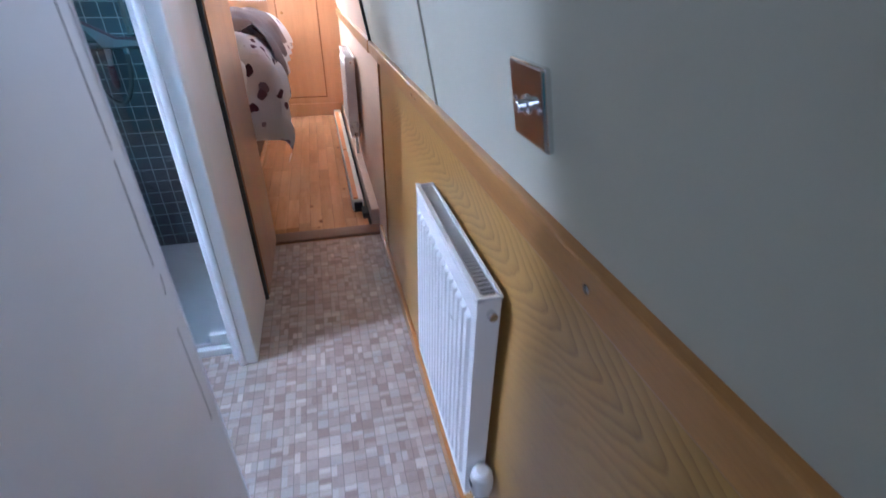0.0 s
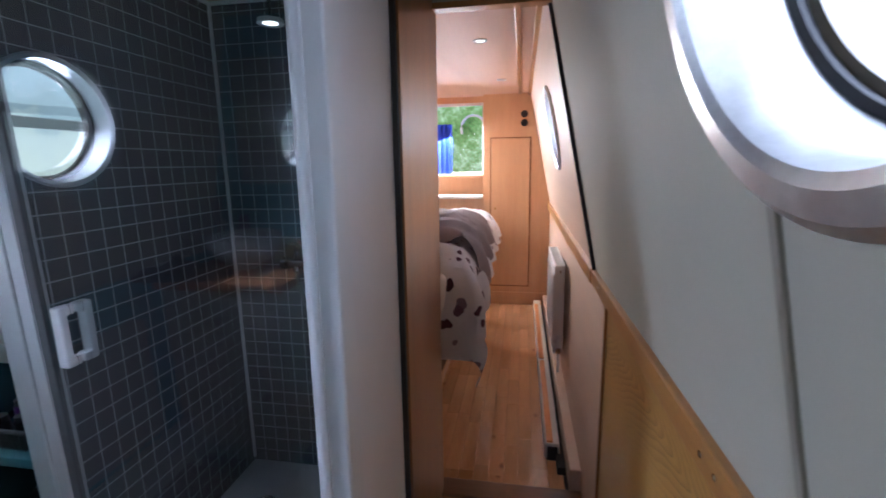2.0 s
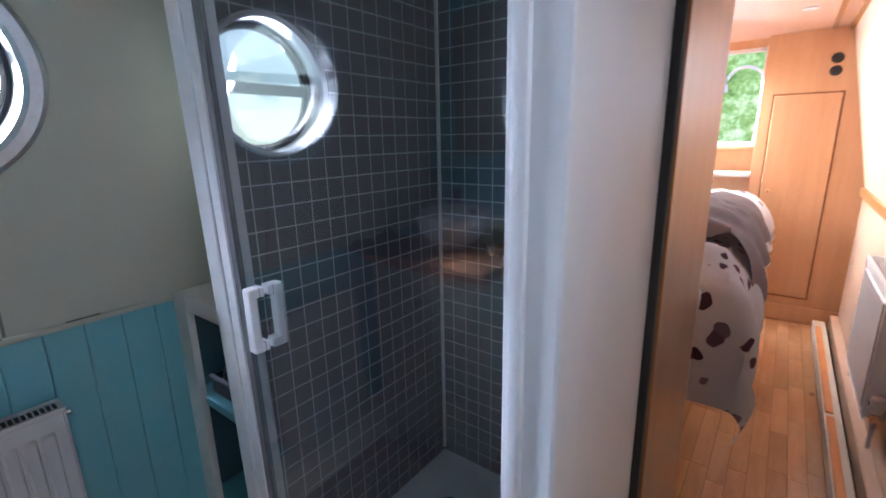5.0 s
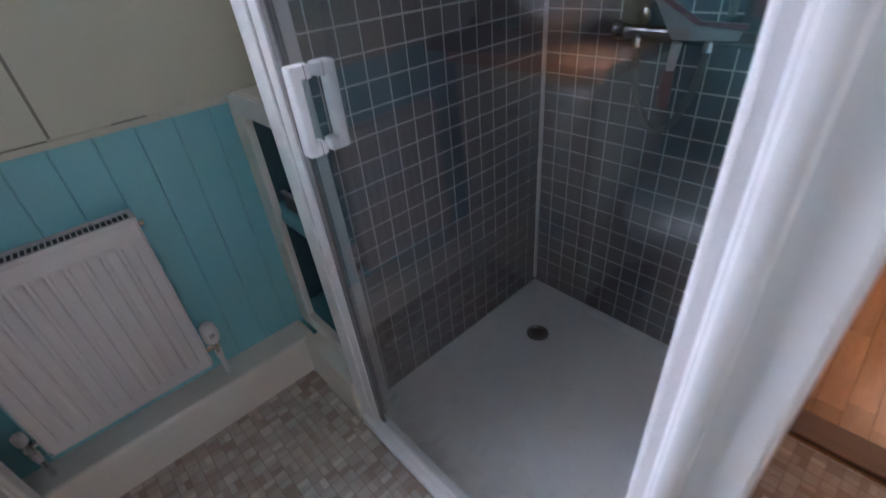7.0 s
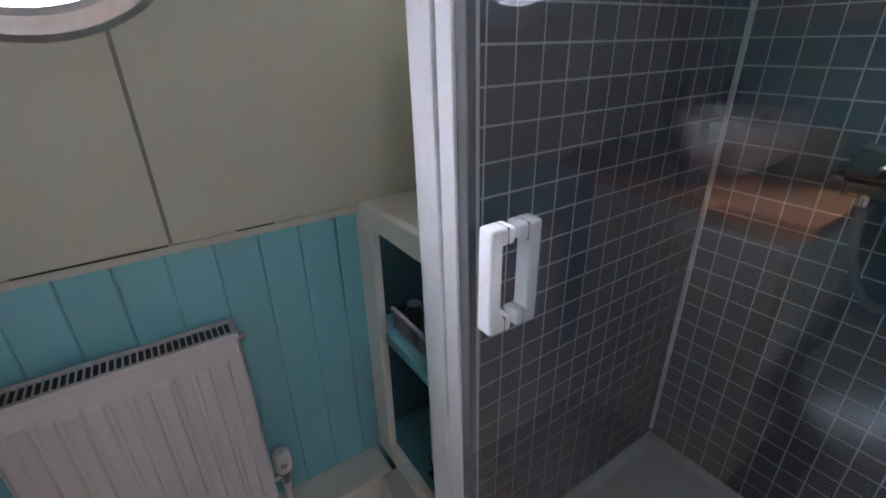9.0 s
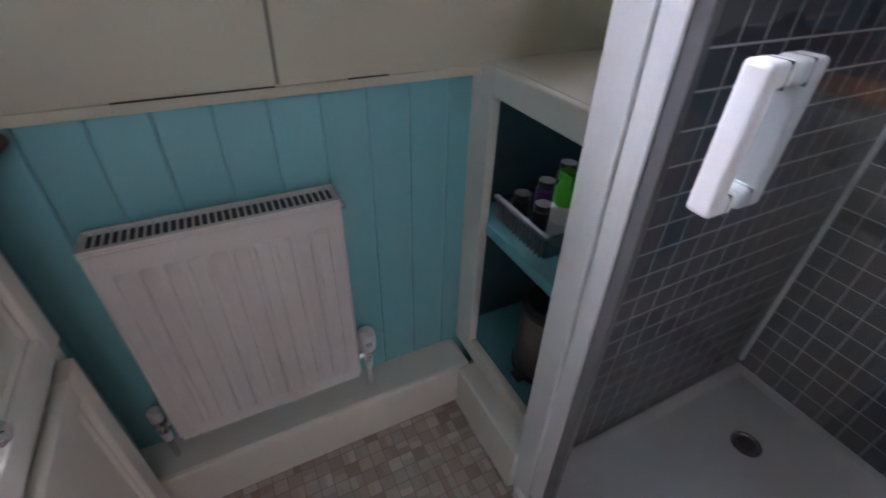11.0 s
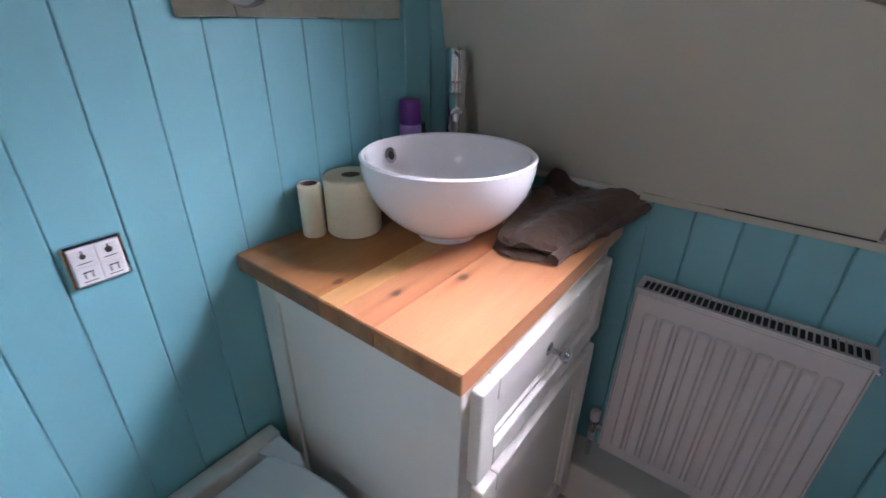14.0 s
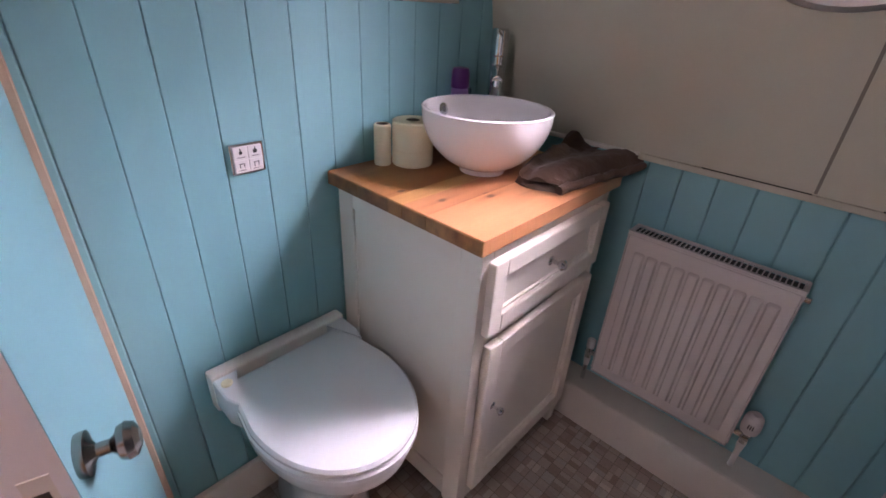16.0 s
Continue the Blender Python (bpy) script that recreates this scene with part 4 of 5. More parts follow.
solid("alcove_floor", made((-1.826, SX - 0.063, NY + 0.012, 1.62, 0.186, 0.203)), TEAL_DARK, "teal painted alcove floor", "shelf", "structure")

spray = thing("spray_bottle", (-1.62, 1.325, 0.582), "white spray bottle with a bright green cap", "bottle")
part("bottle", lathe(bmesh.new(), (-1.62, 1.325, 0.582), [(0.022, 0.0), (0.025, 0.005), (0.025, 0.088), (0.02, 0.1)], 28), RADWHITE, spray)
part("label_band", lathe(bmesh.new(), (-1.62, 1.325, 0.608), [(0.0256, 0.0), (0.0256, 0.03)], 28), GREYPLASTIC, spray, "grey printed label band")
cap = lathe(bmesh.new(), (-1.62, 1.325, 0.678), [(0.024, 0.0), (0.025, 0.004), (0.025, 0.03), (0.017, 0.045), (0.014, 0.06), (0.010, 0.068)], 28)
box(cap, -1.640, -1.60, 1.312, 1.338, 0.722, 0.744)
part("cap", cap, GREEN, spray, "bright green trigger cap")
SMOKY = painted("smoky_plastic", (0.12, 0.125, 0.13), 0.3)
basket = thing("storage_basket", (-1.68, 1.36, 0.582), "clear plastic basket of toiletries on the shelf", "basket")
bm = bmesh.new()
BX0, BX1 = -1.757, -1.578
for bx_ in ((BX0, BX1, 1.26, 1.265, 0.585, 0.635), (BX0, BX0 + 0.005, 1.26, 1.46, 0.585, 0.635), (BX1 - 0.005, BX1, 1.26, 1.46, 0.585, 0.635), (BX0, BX1, 1.455, 1.46, 0.585, 0.635), (BX0, BX1, 1.26, 1.46, 0.582, 0.587)):
    box(bm, *bx_)
part("tub", soften(bm, 0.001, 1), CLEARPLASTIC, basket)
for k in range(13):
    x = BX0 + 0.008 + k * 0.0132
    part("slat", made((x, x + 0.004, 1.252, 1.258, 0.584, 0.637), bevel=0.001), SMOKY, basket)
part("rim", made((BX0 - 0.004, BX1 + 0.004, 1.25, 1.262, 0.632, 0.640), bevel=0.002), SMOKY, basket)
for x, y, h, c in ((-1.725, 1.30, 0.065, BLACK), (-1.722, 1.36, 0.085, PURPLE), (-1.675, 1.32, 0.060, BLACK), (-1.68, 1.41, 0.085, BLACK), (-1.62, 1.40, 0.10, PURPLE), (-1.735, 1.425, 0.11, BLACK)):
    jar = thing("toiletry_jar", (x, y, 0.587), "small dark toiletry jar in the basket", "jar", "jars in the basket")
    part("jar_body", lathe(bmesh.new(), (x, y, 0.587), [(0.018, 0.0), (0.021, 0.004), (0.021, h * 0.75), (0.016, h * 0.8)], 20), c, jar)
    part("lid", lathe(bmesh.new(), (x, y, 0.587 + h * 0.8), [(0.018, 0.0), (0.018, h * 0.2)], 20), BLACK, jar)
# Small white piece hung under the alcove top; not a light source.
hooked = thing("hung_white_piece", (-1.62, 1.33, 0.85), "small white thing hung under the alcove top", "lamp")
part("white_body", lathe(bmesh.new(), (-1.62, 1.33, 0.865), [(0.012, 0.027), (0.015, 0.02), (0.012, 0.0), (0.016, -0.014), (0.01, -0.03)], 20), RADWHITE, hooked)
bin_ = thing("pedal_bin", (-1.60, 1.34, 0.203), "small brushed steel pedal bin", "bin")
part("bin_body", lathe(bmesh.new(), (-1.60, 1.34, 0.213), [(0.070, 0.0), (0.072, 0.004), (0.072, 0.185), (0.074, 0.19)], 40), STEEL, bin_)
part("lid", lathe(bmesh.new(), (-1.60, 1.34, 0.403), [(0.076, 0.0), (0.076, 0.012), (0.064, 0.022), (0.02, 0.028)], 40), BLACK, bin_, "dark domed lid")
part("base_ring", lathe(bmesh.new(), (-1.60, 1.34, 0.203), [(0.076, 0.0), (0.076, 0.012), (0.071, 0.014)], 40), BLACK, bin_, "black plastic base ring")
part("pedal", made((-1.605, -1.57, 1.248, 1.278, 0.206, 0.216), bevel=0.003), BLACK, bin_)

# ---- vanity cabinet ----
cab = thing("vanity_cabinet", (-1.44, 0.23, 0.0), "cream painted vanity cabinet with a drawer and door", "cabinet")
X0, X1, Y1, ZT = -1.692, -1.186, 0.452, 0.836
part("body", made((X0, X1, 0.006, Y1 - 0.02, 0.075, ZT - 0.004), bevel=0.002), CABINET, cab)
part("side_panel", made((X1 - 0.002, X1 + 0.006, 0.006, 0.06, 0.06, ZT - 0.004), (X1 - 0.002, X1 + 0.006, 0.40, Y1, 0.06, ZT - 0.004), (X1 - 0.002, X1 + 0.006, 0.06, 0.40, ZT - 0.05, ZT - 0.004), (X1 - 0.002, X1 + 0.006, 0.06, 0.40, 0.075, 0.14), bevel=0.0015), CABINET, cab, "framed side panel")
for x, y in ((X0 + 0.02, 0.03), (X1 - 0.014, 0.03), (X0 + 0.02, Y1 - 0.02), (X1 - 0.014, Y1 - 0.02)):
    bm = bmesh.new()
    vs = box(bm, x - 0.02, x + 0.02, y - 0.02, y + 0.02, 0.0, 0.1)
    for q in vs:
        if q.co.z < 0.05:
            q.co.x = x + (q.co.x - x) * 0.7
            q.co.y = y + (q.co.y - y) * 0.7
    part("leg", soften(bm, 0.002), CABINET, cab)
part("face_frame", made((X0, X0 + 0.028, Y1 - 0.02, Y1, 0.06, ZT), (X1 - 0.028, X1, Y1 - 0.02, Y1, 0.06, ZT), (X0 + 0.028, X1 - 0.028, Y1 - 0.02, Y1, ZT - 0.03, ZT), (X0 + 0.028, X1 - 0.028, Y1 - 0.02, Y1, 0.60, 0.628), (X0 + 0.028, X1 - 0.028, Y1 - 0.02, Y1, 0.075, 0.112), bevel=0.002), CABINET, cab)


def framed_front(name, x0, x1, z0, z1, stile, parent, label):
    y0, y1 = Y1 - 0.004, Y1 + 0.018
    ob = part(name, made((x0 + stile - 0.004, x1 - stile + 0.004, y0 - 0.004, y0 + 0.006, z0 + stile - 0.004, z1 - stile + 0.004)), CABINET, parent, label)
    for xa, xb in ((x0, x0 + stile), (x1 - stile, x1)):
        part("stile", made((xa, xb, y0, y1, z0, z1), bevel=0.004), CABINET, ob)
    for za, zb in ((z0, z0 + stile), (z1 - stile, z1)):
        part("rail", made((x0 + stile - 0.0005, x1 - stile + 0.0005, y0, y1 - 0.0004, za, zb), bevel=0.004), CABINET, ob)
    part("bead", made((x0 + stile, x0 + stile + 0.008, y0, y0 + 0.013, z0 + stile, z1 - stile), (x1 - stile - 0.008, x1 - stile, y0, y0 + 0.013, z0 + stile, z1 - stile), (x0 + stile, x1 - stile, y0, y0 + 0.0125, z0 + stile, z0 + stile + 0.008), (x0 + stile, x1 - stile, y0, y0 + 0.0125, z1 - stile - 0.008, z1 - stile), bevel=0.003), CABINET, ob)
    return ob


def knob(parent, x, y, z, s=1.0):
    part("knob", lathe(bmesh.new(), (x, y, z), [(0.010 * s, 0.0), (0.010 * s, 0.002), (0.004 * s, 0.005), (0.004 * s, 0.016 * s), (0.009 * s, 0.020 * s), (0.011 * s, 0.026 * s), (0.007 * s, 0.031 * s)], 24, (0, 1, 0)), CHROME, parent, "small chrome knob")


drawer = framed_front("drawer", X0 + 0.022, X1 - 0.014, 0.632, 0.806, 0.042, cab, "raised drawer front")
knob(drawer, -1.44, Y1 + 0.002, 0.718, 1.25)
cdoor = framed_front("door", X0 + 0.024, X1 - 0.032, 0.118, 0.594, 0.045, cab, "panelled cabinet door")
knob(cdoor, -1.258, Y1 + 0.016, 0.40)

worktop = thing("worktop", (-1.43, 0.23, 0.838), "waxed knotty pine worktop on the vanity cabinet", "worktop")
WX0, WX1 = -1.715, -1.156


def pine(name, dark, light, knots=()):
    """A board with streaks along x and single dark knots, placed from the worktop's middle."""
    mat = timber(name, dark, light, "x", 0.36, 13, 14, piece=0.02, gloss=0.12)
    cn, cl = mat.node_tree.nodes, mat.node_tree.links
    into = cn["Principled BSDF"].inputs["Base Color"]
    vec = cn.new("ShaderNodeTexCoord").outputs["Object"]
    for kx, ky, size, tail in knots:
        sub = cn.new("ShaderNodeVectorMath")
        sub.operation = "SUBTRACT"
        sub.inputs[1].default_value = (kx, ky, 0.03)
        cl.new(vec, sub.inputs[0])
        wob = noise_tex(cn, cl, vec, 55, 4)
        for squeeze, reach, depth in ((0.6, 0.0085 * size, 0.97), (0.10 / tail, 0.009 * size, 0.38)):
            sqz = cn.new("ShaderNodeVectorMath")
            sqz.operation = "MULTIPLY"
            sqz.inputs[1].default_value = (squeeze, 1.0, 0.1)
            cl.new(sub.outputs[0], sqz.inputs[0])
            ln = cn.new("ShaderNodeVectorMath")
            ln.operation = "LENGTH"
            cl.new(sqz.outputs[0], ln.inputs[0])
            dist = math_node(cn, cl, "ADD", ln.outputs["Value"], math_node(cn, cl, "MULTIPLY", math_node(cn, cl, "SUBTRACT", wob.outputs["Fac"], 0.45), 0.006))
            kr = ramp(cn, [(0.0, (1, 1, 1)), (reach * (0.62 if depth > 0.6 else 0.35), (0.95, 0.95, 0.95)), (reach * 0.82, (0.25, 0.25, 0.25)), (reach, (0, 0, 0))])
            cl.new(dist, kr.inputs["Fac"])
            km = cn.new("ShaderNodeMixRGB")
            km.inputs["Color2"].default_value = (0.05, 0.016, 0.008, 1) if depth > 0.6 else (0.23, 0.08, 0.03, 1)
            cl.new(math_node(cn, cl, "MULTIPLY", kr.outputs["Color"], depth), km.inputs["Fac"])
            cl.new(into.links[0].from_socket, km.inputs["Color1"])
            cl.new(km.outputs["Color"], into)
    return mat


BOARDS = ((0.002, 0.112, pine("pine_board_brown", (0.27, 0.095, 0.027), (0.46, 0.20, 0.062))),
          (0.112, 0.214, pine("pine_board_russet", (0.30, 0.105, 0.03), (0.48, 0.21, 0.065), ((0.225, -0.028, 0.8, 1.0),))),
          (0.214, 0.258, pine("pine_board_straw", (0.48, 0.23, 0.075), (0.64, 0.36, 0.14))),
          (0.258, 0.326, pine("pine_board_pink", (0.40, 0.15, 0.06), (0.56, 0.255, 0.115), ((0.192, 0.062, 1.1, 1.0), (0.09, 0.098, 1.0, 2.2)))),
          (0.326, 0.466, pine("pine_board_orange", (0.45, 0.19, 0.080), (0.60, 0.285, 0.135), ((0.095, 0.112, 1.15, 0.7), (-0.03, 0.15, 0.6, 1.5)))))
for a, c, mt in BOARDS:
    part("board", made((WX0, WX1 - 0.003, a + 0.0002, c - 0.0002, 0.837, 0.868)), mt, worktop)
    part("end_grain", made((WX1 - 0.003, WX1, a + 0.0002, c - 0.0002, 0.837, 0.867), bevel=0.0008, segments=1), COUNTEREDGE, worktop, "dark worktop end grain")
part("under_bead", made((WX0 + 0.01, WX1 - 0.012, 0.002, 0.452, 0.831, 0.837)), CABINET, worktop)

basin = thing("basin", (-1.449, 0.223, 0.868), "round white ceramic countertop basin", "basin")
R = 0.151
prof = [(0.050, 0.0), (0.055, 0.002), (0.055, 0.011), (0.054, 0.014)]
prof += [(0.056 + (R - 0.056) * math.sin(math.pi / 2 * k / 16) ** 0.92, 0.015 + 0.130 * (k / 16) ** 1.35) for k in range(1, 17)]
prof += [(R + 0.001, 0.149), (R - 0.003, 0.152), (R - 0.008, 0.150)]
prof += [(0.012 + (R - 0.022) * math.sin(a) ** 0.8, 0.022 + 0.123 * (1 - math.cos(a))) for a in [math.pi / 2 * k / 14 for k in range(14, 0, -1)]]
part("bowl", lathe(bmesh.new(), (-1.449, 0.223, 0.868), prof, 72), CERAMIC, basin)
ov = Vector((0.05, -0.999, -0.28)).normalized()
oc = Vector((-1.449 + 0.05 * 0.134, 0.223 - 0.999 * 0.134, 0.991))
part("overflow_ring", lathe(bmesh.new(), oc, [(0.008, 0.0), (0.0145, 0.0), (0.015, 0.003), (0.0085, 0.004)], 24, -ov, True), CHROME, basin, "chrome overflow ring")
part("overflow_hole", lathe(bmesh.new(), oc, [(0.0085, -0.001), (0.0085, 0.0012)], 20, -ov), BLACK, basin, "dark overflow hole")
part("waste", lathe(bmesh.new(), (-1.449, 0.223, 0.889), [(0.028, 0.0), (0.028, 0.003), (0.02, 0.005)], 28), CHROME, basin, "chrome waste")

tap = thing("tap", (-1.666, 0.076, 0.868), "tall chrome monobloc basin tap", "tap")
tx, ty = -1.666, 0.076
part("body", lathe(bmesh.new(), (tx, ty, 0.868), [(0.026, 0.0), (0.026, 0.004), (0.021, 0.008), (0.0215, 0.02), (0.0215, 0.235), (0.023, 0.238), (0.023, 0.275), (0.0225, 0.298), (0.018, 0.303)], 32), CHROME, tap)
bm = bmesh.new()
cyl(bm, (tx, ty, 1.075), (tx + 0.062, ty + 0.05, 1.05), 0.0165, 0.014, 18)
spout = part("spout", soften(bm, 0.003), CHROME, tap)
bm = bmesh.new()
cyl(bm, (tx + 0.056, ty + 0.045, 1.052), (tx + 0.056, ty + 0.045, 1.034), 0.013, n=16)
part("aerator", soften(bm, 0.002), CHROME, spout)
bm = bmesh.new()
cyl(bm, (tx + 0.012, ty + 0.012, 1.155), (tx + 0.06, ty + 0.035, 1.168), 0.0045, n=12)
part("lever", soften(bm, 0.0015), CHROME, tap)

can = thing("air_freshener", (-1.545, 0.035, 0.868), "purple air freshener can behind the basin", "air freshener")
part("can", lathe(bmesh.new(), (-1.574, 0.026, 0.868), [(0.022, 0.0), (0.0235, 0.003), (0.0235, 0.147), (0.021, 0.154)], 28), LILAC, can)
part("cap", lathe(bmesh.new(), (-1.574, 0.026, 1.022), [(0.0235, 0.0), (0.025, 0.004), (0.024, 0.04), (0.021, 0.05), (0.012, 0.052)], 28), PURPLE, can, "dark purple cap")
part("label_mark", lathe(bmesh.new(), (-1.574, 0.026, 0.988), [(0.0239, 0.0), (0.0239, 0.012)], 28), RADWHITE, can)
glass_b = thing("glass_bottle", (-1.60, 0.035, 0.868), "small clear bottle behind the basin", "bottle")
part("bottle", lathe(bmesh.new(), (-1.616, 0.022, 0.868), [(0.015, 0.0), (0.016, 0.004), (0.016, 0.12), (0.008, 0.135), (0.008, 0.15)], 20), CLEARPLASTIC, glass_b)

for nm, x, y, r, h, lab in (("cardboard_tube", -1.290, 0.040, 0.0205, 0.098, "nearly finished toilet roll tube on the worktop"), ("toilet_roll", -1.354, 0.077, 0.05, 0.106, "cream toilet roll standing on the worktop")):
    roll = thing(nm, (x, y, 0.868), lab, "toilet roll")
    ri = 0.015 if r < 0.03 else 0.017
    part("paper", lathe(bmesh.new(), (x, y, 0.868), [(ri, 0.0), (r - 0.002, 0.0), (r, 0.003), (r * 1.004, h * 0.35), (r * 0.993, h * 0.37), (r * 1.002, h * 0.7), (r * 0.995, h * 0.72), (r, h - 0.003), (r - 0.003, h), (ri, h)], 40, close=True), PAPER, roll)
    part("core", lathe(bmesh.new(), (x, y, 0.870), [(ri - 0.0012, 0.0), (ri, 0.0), (ri, h - 0.003), (ri - 0.0012, h - 0.003)], 28, close=True), CARD, roll, "brown cardboard core")

towel = thing("towel", (-1.62, 0.33, 0.868), "folded dark brown towel lying on the worktop", "towel")
bm = bmesh.new()
NU, NV = 34, 40
for layer, (z0, grow, lift) in enumerate(((0.871, 0.0, 0.020), (0.896, 0.010, 0.022))):
    grid = []
    for i in range(NU + 1):
        row = []
        for j in range(NV + 1):
            u, v = i / NU, j / NV
            x = -1.795 + (0.350 - grow) * u + 0.012 * math.sin(v * 5)
            y = 0.262 + 0.06 * u + (0.225 - 0.11 * u - grow) * v + 0.006 * math.sin(u * 7)
            edge = min(u, 1 - u, v, 1 - v)
            z = z0 + lift * min(1, edge * 9) ** 0.5 + 0.010 * noise.noise(Vector((x * 16, y * 16, layer * 3.1))) + 0.004 * noise.noise(Vector((x * 60, y * 60, 5)))
            if layer == 1:
                z += 0.034 * max(0, 1 - ((u - 0.18) ** 2 * 2.5 + (v - 0.12) ** 2 * 0.8) / 0.03) + 0.008 * math.sin(v * 9 + u * 3)
            row.append(bm.verts.new((x, y, max(0.870, z))))
        grid.append(row)
    under = [[bm.verts.new((q.co.x, q.co.y, 0.8695 + 0.020 * layer)) for q in row] for row in grid]
    for i in range(NU):
        for j in range(NV):
            bm.faces.new((grid[i][j], grid[i + 1][j], grid[i + 1][j + 1], grid[i][j + 1]))
            bm.faces.new((under[i][j], under[i][j + 1], under[i + 1][j + 1], under[i + 1][j]))
    rim = [(i, 0) for i in range(NU)] + [(NU, j) for j in range(NV)] + [(i, NV) for i in range(NU, 0, -1)] + [(0, j) for j in range(NV, 0, -1)]
    for (a, b_), (c, d) in zip(rim, rim[1:] + rim[:1]):
        bm.faces.new((grid[a][b_], under[a][b_], under[c][d], grid[c][d]))
for q in bm.verts:
    q.co.z = 0.868 + (q.co.z - 0.868) * 0.8
part("cloth", bm, TOWEL, towel)
bm = bmesh.new()
grid = []
for i in range(15):
    row = []
    for j in range(13):
        u, v = i / 14, j / 12
        x = -1.745 + 0.085 * u + 0.012 * math.sin(v * 4)
        y = 0.300 + 0.075 * v - 0.02 * u
        ridge = math.exp(-((u - 0.25) ** 2) / 0.05 - ((v - 0.35) ** 2) / 0.10)
        row.append(bm.verts.new((x, y, 0.906 + 0.044 * ridge + 0.008 * noise.noise(Vector((x * 45, y * 45, 2.0))))))
    grid.append(row)
for a, c in zip(grid, grid[1:]):
    for j in range(12):
        bm.faces.new((a[j], c[j], c[j + 1], a[j + 1]))
bmesh.ops.solidify(bm, geom=bm.faces[:], thickness=0.008)
part("bunched_corner", bm, TOWEL, towel)
bm = tube(bmesh.new(), [(-1.790 + 0.335 * k / 16 + 0.004 * math.sin(k), 0.484 - 0.055 * k / 16 + 0.004 * math.sin(k * 1.7), 0.879 + 0.002 * math.sin(k * 2.3)) for k in range(17)], 0.010, 12)
part("folded_edge", bm, TOWEL, towel)

# ---- toilet ----
wc = thing("toilet", (-0.985, 0.2, 0.0), "white low toilet with a closed lid", "toilet")
CX = -0.977


def d_outline(half, y0, y1, n=30, back=0.86):
    """A seat shape: straight back, round front."""
    pts = []
    for k in range(n + 1):
        a = math.pi * k / n
        pts.append((CX + half * math.cos(a) * (1.0), y1 - (y1 - y0) * 0.60 * (1 - math.sin(a) ** 0.9)))
    return [(CX + half * back, y0)] + pts + [(CX - half * back, y0)]


def loft(bm, levels):
    rings = [[bm.verts.new((x, y, z)) for x, y in pts] for pts, z in levels]
    n = len(rings[0])
    for a, c in zip(rings, rings[1:]):
        for k in range(n):
            bm.faces.new((a[k], a[(k + 1) % n], c[(k + 1) % n], c[k]))
    bm.faces.new(rings[0][::-1])
    bm.faces.new(rings[-1])
    return bm


part("lid", loft(bmesh.new(), [(d_outline(0.165, 0.058, 0.436), 0.449), (d_outline(0.171, 0.055, 0.442), 0.453), (d_outline(0.171, 0.055, 0.442), 0.460), (d_outline(0.165, 0.058, 0.436), 0.466), (d_outline(0.13, 0.075, 0.39), 0.469)]), TOILETW, wc, "closed white toilet lid")
part("seat", loft(bmesh.new(), [(d_outline(0.160, 0.05, 0.428), 0.426), (d_outline(0.173, 0.045, 0.446), 0.430), (d_outline(0.173, 0.045, 0.446), 0.443), (d_outline(0.162, 0.05, 0.43), 0.447)]), TOILETW, wc)
part("bowl", loft(bmesh.new(), [(d_outline(0.10, 0.06, 0.30), 0.0), (d_outline(0.10, 0.06, 0.30), 0.03), (d_outline(0.085, 0.06, 0.27), 0.12), (d_outline(0.10, 0.05, 0.31), 0.22), (d_outline(0.14, 0.04, 0.385), 0.32), (d_outline(0.163, 0.03, 0.43), 0.38), (d_outline(0.166, 0.03, 0.435), 0.42), (d_outline(0.158, 0.035, 0.425), 0.426)]), TOILETW, wc)
part("back_ledge", made((-1.150, -0.804, 0.004, 0.04, 0.38, 0.482), bevel=0.006), OFFWHITE, wc, "off-white ledge at the wall")
for s in (-1, 1):
    bm = bmesh.new()
    xo, xi = CX + s * 0.170, CX + s * 0.118
    pts = [(xo, 0.038), (xi, 0.038), (CX + s * 0.158, 0.135), (CX + s * 0.170, 0.105)]
    if s < 0:
        pts = pts[::-1]
    loft(bm, [(pts, 0.40), (pts, 0.470), ([(x + (CX - x) * 0.02, y) for x, y in pts], 0.474)])
    lug = part("corner_lug", soften(bm, 0.004), TOILETW, wc, "triangular corner casting")
    if s > 0:
        part("button", lathe(bmesh.new(), (CX + 0.15, 0.066, 0.472), [(0.012, 0.0), (0.012, 0.005), (0.010, 0.007)], 24), PAPER, lug, "cream push button")

